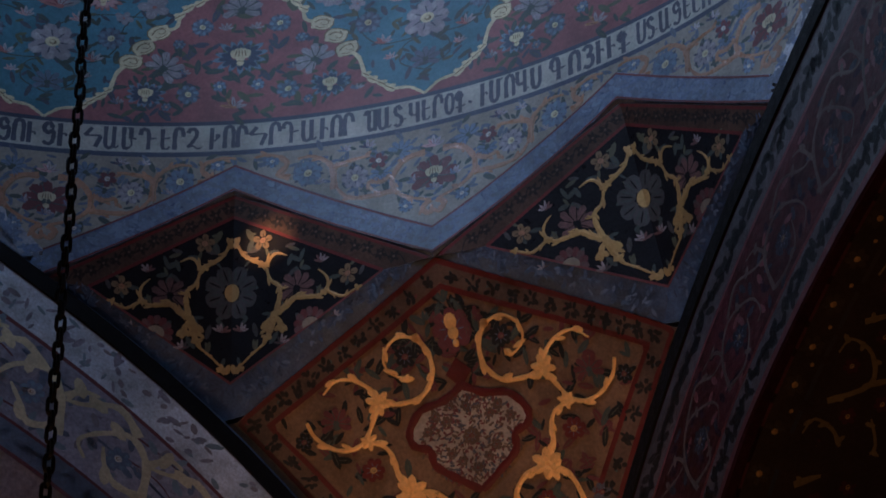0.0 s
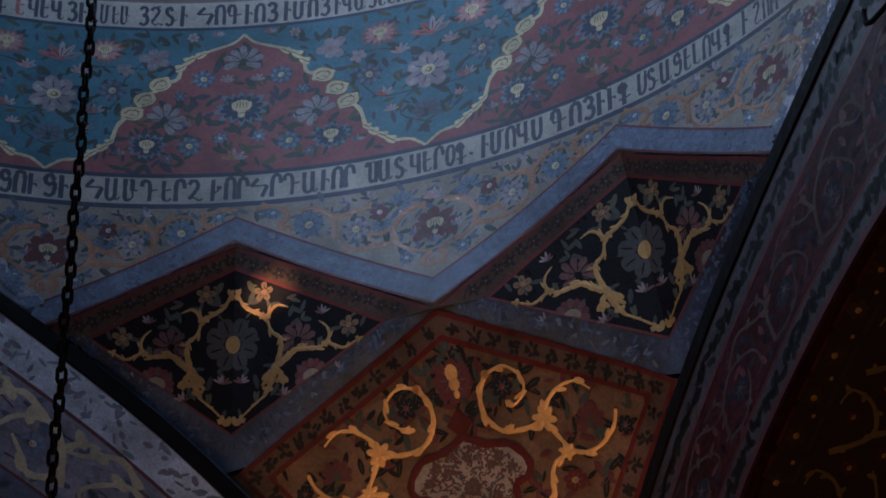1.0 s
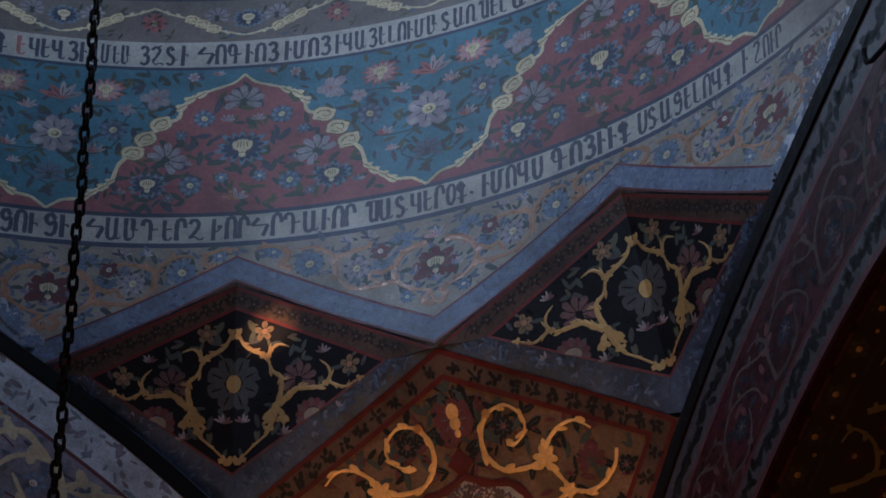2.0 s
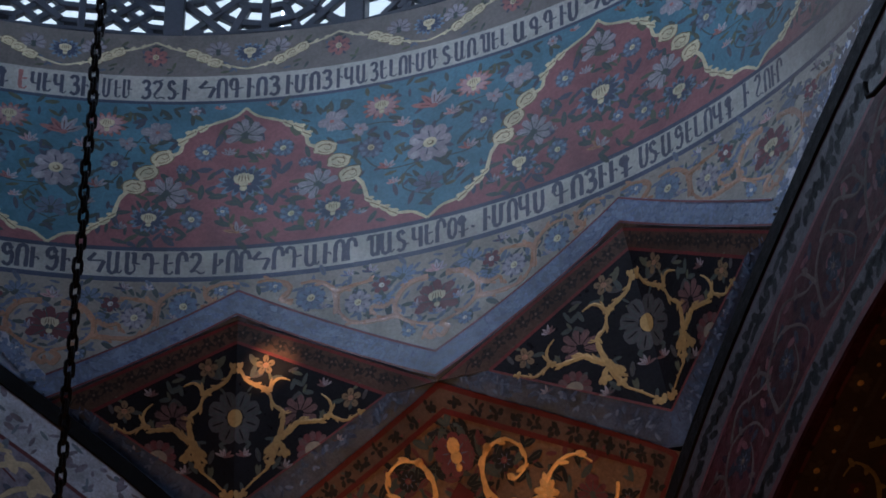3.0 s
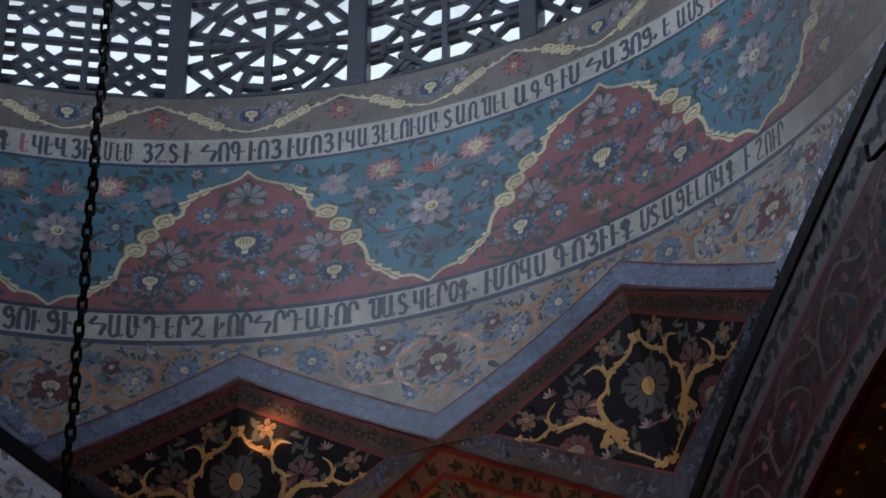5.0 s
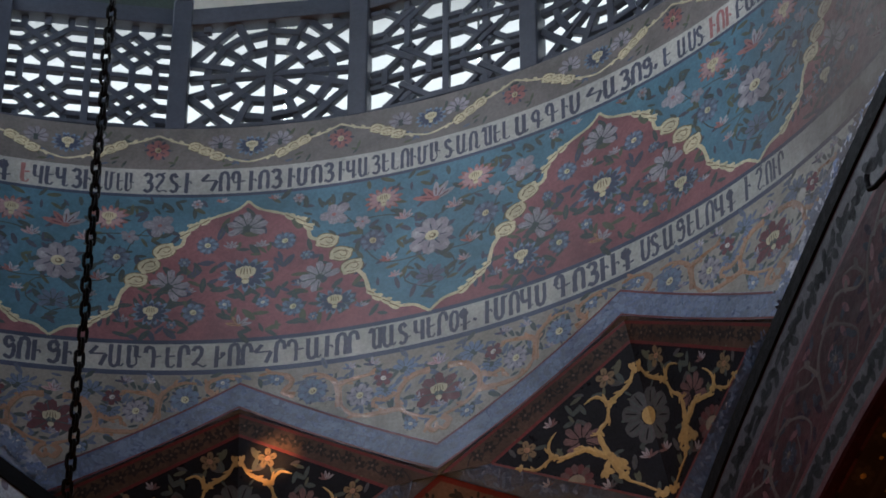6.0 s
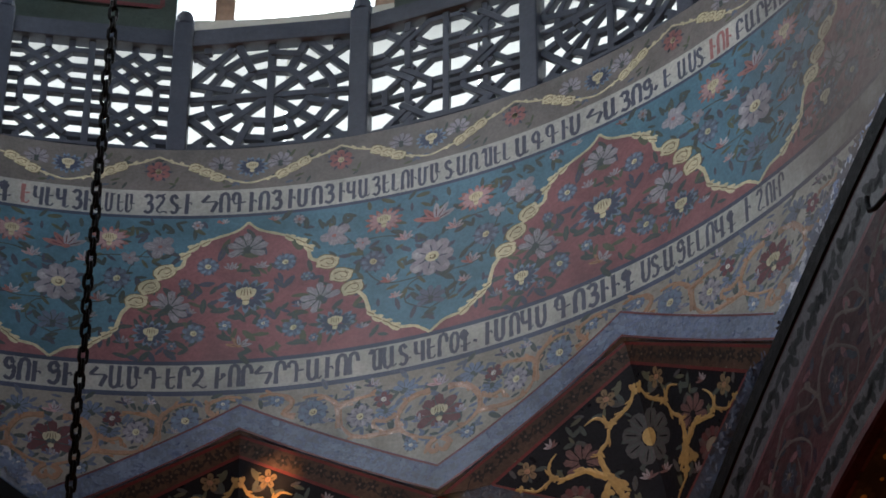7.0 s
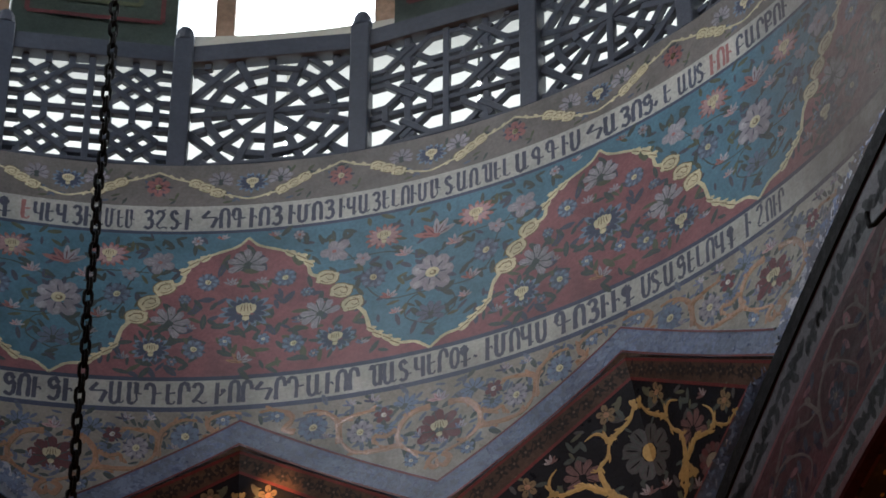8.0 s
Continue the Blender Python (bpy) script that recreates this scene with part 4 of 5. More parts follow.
# ---------- upper drum: frosted dado, windows, green piers, dome ----------
RW, WIN0, WIN1, Z_SILL, Z_HEAD = 4.55, 6.45, 23.6, 15.99, 19.2
dado = empty("glazed_dado", "frosted glass panes behind the railing", "glazing")
for k in range(24):
    a = POST0 + 15 * k
    bm = bmesh.new()
    vs = [bm.verts.new(ring(a + q, z, RW)) for q, z in ((-7.4, Z_RAIL), (7.4, Z_RAIL), (7.4, Z_SILL - 0.13), (-7.4, Z_SILL - 0.13))]
    bm.faces.new(vs)
    ob = solid("pane", bm, "frosted_glass", dado)
for k in range(12):
    a0, a1 = WIN1 - 30 + 30 * k, WIN0 + 30 * k
    heads = [a0 + (a1 - a0) * i / 6 for i in range(7)]
    pier = empty("wall_window_pier", "green painted wall pier between drum windows", kind="structure")
    loft("wall_face", [[ring(a, z, r) for a in heads] for z, r in ((Z_SILL - 0.13, RW + 0.5), (Z_SILL - 0.13, RW - 0.04), (Z_HEAD, RW - 0.04))], "green_wall", pier)
    for e in (a0, a1):
        loft("reveal", [[ring(e, z, r) for r in (RW - 0.04, RW + 0.5)] for z in (Z_SILL - 0.13, Z_HEAD)], "green_wall", pier)
    pl = lambda s, h, off=0.0, m=(a0 + a1) / 2: ring(m + math.degrees(s / RW), h, RW - 0.04 - off)
    sh = Sheet(pl)
    for x0, x1 in ((-0.42, 0.42), (-0.28, 0.28)):
        sh.stroke([(x0, Z_SILL + 0.12 + (0.42 - x1)), (x1, Z_SILL + 0.12 + (0.42 - x1))], 0.03, "maroon" if x1 > 0.3 else "moss", 0.004)
        for x in (x0, x1):
            sh.stroke([(x, Z_SILL + 0.12 + (0.42 - x1)), (x, Z_HEAD - 0.4)], 0.03, "maroon" if x1 > 0.3 else "moss", 0.004)
    for i in range(5):
        sh.blob(-0.22 + 0.11 * i, Z_SILL + 0.6, 0.03, 0.1, "straw_dark", 0.004)
    sh.make("painted_frame", pier, "red and yellow painted frame")
    b0, b1 = WIN0 + 30 * k, WIN1 + 30 * k
    win = empty("window_%d" % (k + 1), "bright drum window with a brown wooden frame", kind="structure")
    for e, w in ((b0 + 3.6, 1.5), (b1 - 1.0, 1.8)):
        bm = bmesh.new()
        ps = [(e - w / 2, RW + 0.05), (e + w / 2, RW + 0.05), (e + w / 2, RW + 0.13), (e - w / 2, RW + 0.13)]
        lo = [bm.verts.new(ring(a, Z_SILL, r)) for a, r in ps]
        hi = [bm.verts.new(ring(a, Z_HEAD, r)) for a, r in ps]
        for i in range(4):
            bm.faces.new((lo[i], lo[(i + 1) % 4], hi[(i + 1) % 4], hi[i]))
        solid("window_frame", bm, "wood", win)
    heads = [b0 + (b1 - b0) * i / 6 for i in range(7)]
    loft("window_sill", [[ring(a, z, r) for a in heads] for z, r in ((Z_SILL - 0.13, RW + 0.4), (Z_SILL - 0.13, RW - 0.05), (Z_SILL + 0.005, RW - 0.05), (Z_SILL + 0.005, RW + 0.4))], "sill_white", win, "pale window sill")
heads = [i * 7.5 for i in range(49)]
loft("ceiling_dome", [[ring(a, Z_HEAD - 0.1 + 4.7 * math.sin(t), max(4.7 * math.cos(t) + 0.4 * math.cos(t), 0.01)) for a in heads] for t in [math.pi / 2 * i / 12 for i in range(13)]], "teal", None, "painted dome over the drum", "structure")
loft("wall_head", [[ring(a, z, r) for a in heads] for z, r in ((Z_HEAD, RW - 0.04), (Z_HEAD, RW + 0.6))], "green_wall", None, "ring over the drum windows", "structure")
loft("backdrop", [[ring(a, z, 16) for a in [-75 + 7.5 * i for i in range(28)]] for z in (14.35, 34)], "haze", None, "white overcast sky outside the drum", "structure", "sky")

# ---------- drum paintings ----------
# medallions: half outline from the peak to the tip
OUTLINE = [(0.0, 13.93), (0.062, 13.869), (0.185, 13.822), (0.289, 13.771), (0.34, 13.698), (0.367, 13.616), (0.439, 13.592), (0.471, 13.578),
           (0.538, 13.473), (0.594, 13.373), (0.669, 13.294), (0.703, 13.179), (0.752, 13.129), (0.842, 13.046), (0.955, 13.022), (1.005, 12.99), (1.047, 12.955)]
CENTRE = TIP0 + 15.0


def top_line(x):
    x = abs(x)
    for (x0, y0), (x1, y1) in zip(OUTLINE, OUTLINE[1:]):
        if x <= x1:
            return y0 + (y1 - y0) * (x - x0) / (x1 - x0)
    return 12.955


med = empty("painted_medallion", "pointed brick red medallion with straw scroll border and flowers", "painted medallion", "medallions round the drum")
on = on_drum(CENTRE)
sh = Sheet(on)
xs = sorted({round(s * x, 4) for x, _ in OUTLINE for s in (1, -1)} | {round(-1.047 + 2.094 * i / 40, 4) for i in range(41)})
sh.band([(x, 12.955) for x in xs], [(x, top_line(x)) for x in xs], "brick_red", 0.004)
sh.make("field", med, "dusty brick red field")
for s in (1, -1):
    sh = Sheet(on)
    sh.stroke([(s * x, y) for x, y in OUTLINE[:6]] + [(s * 0.47, 13.59)], 0.021, "straw", 0.008, 0.003, (0.7, 1.2))
    border = sh.make("scroll_border", med, "straw scroll border")
    sh = Sheet(on)
    sh.stroke([(s * x, y) for x, y in OUTLINE[9:]], 0.021, "straw", 0.008, 0.003, (1.2, 0.8))
    sh.make("scroll_border", med, "straw scroll border")
    for x, y, r in ((0.235, 13.79, 0.030), (0.30, 13.755, 0.036), (0.345, 13.70, 0.034), (0.71, 13.165, 0.026), (0.745, 13.125, 0.034), (0.80, 13.085, 0.030), (0.845, 13.045, 0.036)):
        sh = Sheet(on)
        for e, q in ((0.0, 1.0), (0.7, 0.62), (-0.8, 0.6)):
            sh.blob(s * (x + 0.02 * e), y + 0.016 * abs(e), r * 1.15 * q, r * 0.62 * q, "straw", 0.009 + 0.0006 * abs(e), s * (-0.8 + e), 0.9, 9, 0.003)
        sh.stroke([(s * (x - r * 0.7), y + r * 0.5), (s * x, y + r * 0.05), (s * (x + r * 0.8), y - r * 0.5)], 0.006, "straw_dark", 0.0135)
        sh.make("scroll_leaf", border, "curled straw leaf")
    for x, y in ((0.455, 13.582), (0.535, 13.475), (0.60, 13.372)):
        sh = Sheet(on)
        shell(sh, s * x, y, 0.060, s * -0.35 if x < 0.59 else s * 0.1)
        sh.make("bead", border, "straw shell bead")


def flower(parent, kind, x, y, r, a, b, label):
    sh = Sheet(on)
    if kind == "vase":
        vase(sh, x, y, r, a, "straw", 0.006, b)
    elif kind == "fan":
        carnation(sh, x, y, r, a, 0.006, turn=b)
    elif kind == "iris":
        iris(sh, x, y, r, a, turn=b)
    elif kind == "lily":
        lily(sh, x, y, r, a)
    else:
        daisy(sh, x, y, r, kind, a, b, 0.006, x * 3, "ink")
    sh.make("flower", parent, label)


flower(med, "vase", 0.003, 13.400, 0.135, "sky_petal", "navy", "blue star flower with a straw urn")
flower(med, "fan", 0.0, 13.735, 0.115, "lilac", math.pi / 2, "lilac carnation")
for s in (1, -1):
    flower(med, 8, s * 0.216, 13.618, 0.062, "slate_dark", "straw", "small blue daisy with a straw heart")
    flower(med, "fan", s * 0.42, 13.33, 0.115, "lilac", math.pi / 2 + s * 0.75, "lilac carnation")
    flower(med, "vase", s * 0.508, 13.146, 0.10, "slate_dark", "navy", "dark blue flower with a straw urn")
    flower(med, 7, s * 0.275, 13.146, 0.066, "slate_dark", "straw", "dark daisy with a straw heart")
    flower(med, "lily", s * 0.085, 13.595, 0.05, "lilac", None, "small pale lily")
    flower(med, 6, s * 0.106, 13.195, 0.04, "slate", "white_petal", "tiny blue flower")
    flower(med, "lily", s * 0.30, 13.29, 0.04, "slate", None, "small blue bud")
    flower(med, 6, s * 0.34, 13.50, 0.035, "slate_dark", "sky_petal", "tiny blue flower")
    flower(med, "lily", s * 0.66, 13.08, 0.045, "slate", None, "small blue bud")
    flower(med, 6, s * 0.39, 13.06, 0.03, "slate_dark", "pink", "tiny dark flower")
flower(med, "lily", -0.02, 13.045, 0.075, "terracotta", None, "small brown lily")
rnd = random.Random(7)
sh = Sheet(on)
spots = []
while len(spots) < 135:
    x, y = rnd.uniform(-0.95, 0.95), rnd.uniform(12.99, 13.88)
    if y < top_line(x) - 0.06 and all(math.hypot(x - a, y - b) > 0.04 for a, b in spots):
        spots.append((x, y))
leafy(sh, spots, rnd, ("leaf", "leaf", "moss", "ink"), 0.0050, 0.045)
sh.make("leaves", med, "dark green painted leaves", "stuff")
for k in range(1, 12):
    copy_thing(med, Matrix.Rotation(-radians(30 * k), 4, "Z"))

# flowers of the teal field between two medallions
bou = empty("painted_bouquet", "flowers and leaves painted on the teal field", "painted flowers", "bouquets between the medallions")
on = on_drum(TIP0 + 30.0)
flower(bou, 7, 0.012, 13.478, 0.138, "lilac", "straw", "large lilac rosette with a straw heart")
flower(bou, "lily", 0.035, 13.735, 0.125, "rose", None, "rose and white lily")
for s in (1, -1):
    flower(bou, 8, s * 0.330, 13.531, 0.075, "slate_dark", "straw", "dark blue flower with a straw heart")
    flower(bou, "vase", s * 0.272, 13.812, 0.10, "rose", "pink", "rose flower with a straw urn")
    flower(bou, "iris", s * 0.558, 13.765, 0.098, "lilac", s * 0.6, "pale lilac blossom")
    flower(bou, "lily", s * 0.238, 13.367, 0.062, "rose", None, "small rose bud")
    flower(bou, "lily", s * 0.147, 13.645, 0.062, "pink", None, "pale pink bud")
    flower(bou, "iris", s * 0.392, 13.68, 0.055, "lilac", 1.0, "small pale blossom")
    flower(bou, 6, s * 0.76, 13.92, 0.035, "lilac", "rose", "tiny lilac flower")
    flower(bou, "lily", s * 0.20, 13.25, 0.045, "pink", None, "tiny pink flower")
    flower(bou, "lily", s * 0.90, 13.93, 0.04, "rose", None, "small rose bud")
flower(bou, "fan", 0.004, 13.19, 0.09, "slate_dark", math.pi / 2, "faded blue blossom")
sh = Sheet(on)
spots = []
while len(spots) < 120:
    x, y = rnd.uniform(-1.04, 1.04), rnd.uniform(13.05, 13.94)
    if y > top_line(1.047 - abs(x)) + 0.07 and all(math.hypot(x - a, y - b) > 0.045 for a, b in spots):
        spots.append((x, y))
leafy(sh, spots, rnd, ("leaf", "moss", "leaf", "ink"), 0.0050, 0.038)
for s in (1, -1):
    sh.stroke([(s * 0.05, 13.36), (s * 0.25, 13.36), (s * 0.36, 13.46), (s * 0.40, 13.62), (s * 0.52, 13.78)], 0.008, "leaf", 0.005)
    sh.stroke([(s * 0.02, 13.60), (s * 0.14, 13.66), (s * 0.28, 13.70), (s * 0.5, 13.69)], 0.008, "leaf", 0.005)
    sh.stroke([(s * 0.0, 13.12), (s * 0.14, 13.2), (s * 0.12, 13.32), (s * 0.02, 13.36)], 0.008, "leaf", 0.005)
sh.make("leaves", bou, "dark leaves and stems", "stuff")
for k in range(1, 12):
    copy_thing(bou, Matrix.Rotation(-radians(30 * k), 4, "Z"))

# garland of the upper band, repeated every fifteen degrees
gar = empty("painted_garland", "straw garland with small flowers on the brown band", "painted garland", "garlands under the railing")
on = on_drum(14.0)
sh = Sheet(on)
wave = [(-0.5236, 14.432), (-0.42, 14.385), (-0.31, 14.352), (-0.25, 14.318), (-0.18, 14.275), (-0.10, 14.25), (0.0, 14.225), (0.10, 14.25), (0.18, 14.275), (0.25, 14.318), (0.31, 14.352), (0.42, 14.385), (0.5236, 14.432)]
sh.stroke(wave, 0.013, "straw", 0.006, 0.003)
for s in (1, -1):
    for x, y, r in ((0.185, 14.278, 0.040), (0.25, 14.316, 0.040), (0.31, 14.35, 0.040)):
        shell(sh, s * x, y, r, s * 0.4, 0.008)
    for x, y in ((0.39, 14.382), (0.45, 14.40), (0.11, 14.25)):
        sh.blob(s * x, y, 0.022, 0.011, "straw", 0.007, s * 0.9, 0.8, 8, 0.002)
sh.make("garland", gar, "straw beaded garland")
flower(gar, "vase", 0.01, 14.345, 0.085, "slate_dark", "navy", "blue flower with a straw urn")
for s in (1, -1):
    flower(gar, 6, s * 0.5236, 14.322, 0.072, "rose", "straw", "rose daisy")
    flower(gar, "fan", s * 0.17, 14.365, 0.075, "lilac", math.pi / 2, "lilac carnation")
sh = Sheet(on)
leafy(sh, [(rnd.uniform(-0.5, 0.5), rnd.uniform(14.21, 14.44)) for _ in range(22)], rnd, ("leaf", "moss", "slate_dark"), 0.004, 0.024)
sh.make("leaves", gar, "dim painted leaves", "stuff")
for k in range(1, 24):
    copy_thing(gar, Matrix.Rotation(-radians(15 * k), 4, "Z"))

# scrolls of the cream zigzag band
cre = empty("painted_scrollwork", "orange scrolls and blue flowers on the cream band", "painted scrollwork", "scrollwork over the zigzag")
on = on_drum(29.9)
sh = Sheet(on)
VINES = (
    [(0.05, 12.555), (0.16, 12.535), (0.228, 12.44), (0.222, 12.347), (0.143, 12.28), (0.016, 12.232)],
    [(0.222, 12.347), (0.30, 12.337), (0.425, 12.338), (0.50, 12.37), (0.557, 12.454)],
    [(0.557, 12.42), (0.565, 12.549), (0.601, 12.613), (0.68, 12.66), (0.76, 12.655)],
    [(0.563, 12.549), (0.523, 12.58), (0.429, 12.60), (0.36, 12.607)],
    [(0.80, 12.535), (0.862, 12.565), (0.82, 12.615), (0.835, 12.667), (0.93, 12.70), (1.0, 12.69)],
    [(0.02, 12.235), (0.06, 12.19), (0.03, 12.145), (0.0, 12.17)],
    [(0.24, 12.45), (0.30, 12.42), (0.36, 12.43), (0.37, 12.38)],
)
for s in (1, -1):
    for v in VINES:
        sh = Sheet(on)
        pts = [(s * x, y) for x, y in v]
        sh.stroke(pts, 0.030, "terracotta", 0.0062, 0.002, (1.4, 0.5))
        sh.stroke([(x + 0.009, y - 0.009) for x, y in pts], 0.006, "straw_dark", 0.0072, 0, (1.2, 0.4))
        path = smooth(pts)
        for q in range(4, len(path) - 2, 6):
            x, y = path[q]
            t = math.atan2(path[q + 1][1] - y, path[q + 1][0] - x) + (0.7 if q % 4 else -0.7)
            sh.blob(x + math.cos(t) * 0.022, y + math.sin(t) * 0.022, 0.028, 0.012, "terracotta", 0.0066, t, 0.8, 7)
        sh.make("vine", cre, "orange painted vine")
flower(cre, "fan", 0.0, 12.385, 0.135, "maroon", math.pi / 2, "maroon blossom")
flower(cre, "vase", 0.0, 12.40, 0.115, "maroon", "maroon", "maroon flower with a straw urn")
flower(cre, "lily", 0.0, 12.30, 0.05, "slate", None, "blue and white bud")
flower(cre, "lily", 0.0, 12.585, 0.07, "pink", None, "pink ribbon of buds")
for s in (1, -1):
    flower(cre, 7, s * 0.443, 12.475, 0.075, "lilac", "straw", "pale lilac flower with a straw heart")
    flower(cre, 5, s * 0.312, 12.563, 0.055, "maroon", "white_petal", "dark flower")
    flower(cre, 8, s * 0.702, 12.55, 0.082, "slate", "straw", "blue flower with a straw heart")
    flower(cre, "fan", s * 0.193, 12.60, 0.075, "slate", math.pi / 2 + s * 0.8, "blue blossom")
    flower(cre, "fan", s * 0.30, 12.475, 0.065, "slate", -math.pi / 2, "blue blossom")
    flower(cre, 6, s * 0.90, 12.655, 0.042, "slate", "white_petal", "small blue flower")
    flower(cre, 6, s * 0.158, 12.225, 0.042, "slate", "white_petal", "small blue flower")
    flower(cre, "lily", s * 0.115, 12.37, 0.05, "slate", None, "small blue bud")
    flower(cre, "lily", s * 0.375, 12.665, 0.055, "navy", None, "dark blue bud")
    flower(cre, "lily", s * 0.50, 12.665, 0.045, "slate", None, "small blue bud")
    flower(cre, "lily", s * 0.64, 12.47, 0.04, "slate", None, "small blue bud")
sh = Sheet(on)
spots = []
while len(spots) < 150:
    x, y = rnd.uniform(-1.02, 1.02), rnd.uniform(12.12, 12.70)
    if y > 12.08 + 0.57 * abs(x) / 1.05 + 0.05 and all(math.hypot(x - a, y - b) > 0.028 for a, b in spots):
        spots.append((x, y))
leafy(sh, spots, rnd, ("leaf", "slate_dark", "slate_dark", "leaf"), 0.0045, 0.034)
sh.make("leaves", cre, "dark blue and green painted leaves", "stuff")
for k in range(1, 12):
    copy_thing(cre, Matrix.Rotation(-radians(30 * k), 4, "Z"))

# ---------- inscriptions ----------
UPPER = [("Ք", -6.09, -5.01), ("Ե", -4.48, -3.54), ("ԿԵՂՅԻ", -3.42, 1.35), ("ԱՄԵՆ", 1.47, 4.86), ("ՅՇՏԻ", 5.45, 9.46), ("ՀՈԳԻՈՅ", 10.14, 16.73), ("ԻՄՈՅ", 17.17, 21.01),
         ("ԻՎԱՅԵԼՈՒՄՆ", 21.36, 30.05), ("ՏԱՌՊԵԼ", 30.33, 36.13), ("ԱԶԳԻՍ", 36.52, 42.35), ("ՀԱՅՈՑ,", 42.95, 49.82), ("Ե", 50.25, 51.18), ("ԱՍՏ", 51.81, 54.71),
         ("ԻՈՒ", 55.07, 57.47), ("ԲԱՐԹՈՒ", 57.94, 63.74)]
LOWER = [("ՑՈՒ", -4.28, -1.27), ("ՑԻ", -0.93, 1.14), ("ՀԱՆԴԵՐՁ", 2.32, 11.59), ("ԽՈՐՀՐԴԱՒՈՐ", 12.0, 23.46), ("ՊԱՏԿԵՐՕՔ.", 24.24, 33.02), ("ԻՄՈՎՍ", 33.65, 38.91),
         ("ԳՈՅԻՒՔ", 39.63, 46.87), ("ՍՏԱՑԵԼՈՎՔ", 47.39, 56.6), ("Ի", 57.43, 58.15), ("ՇՈՒՐ", 58.67, 61.67)]
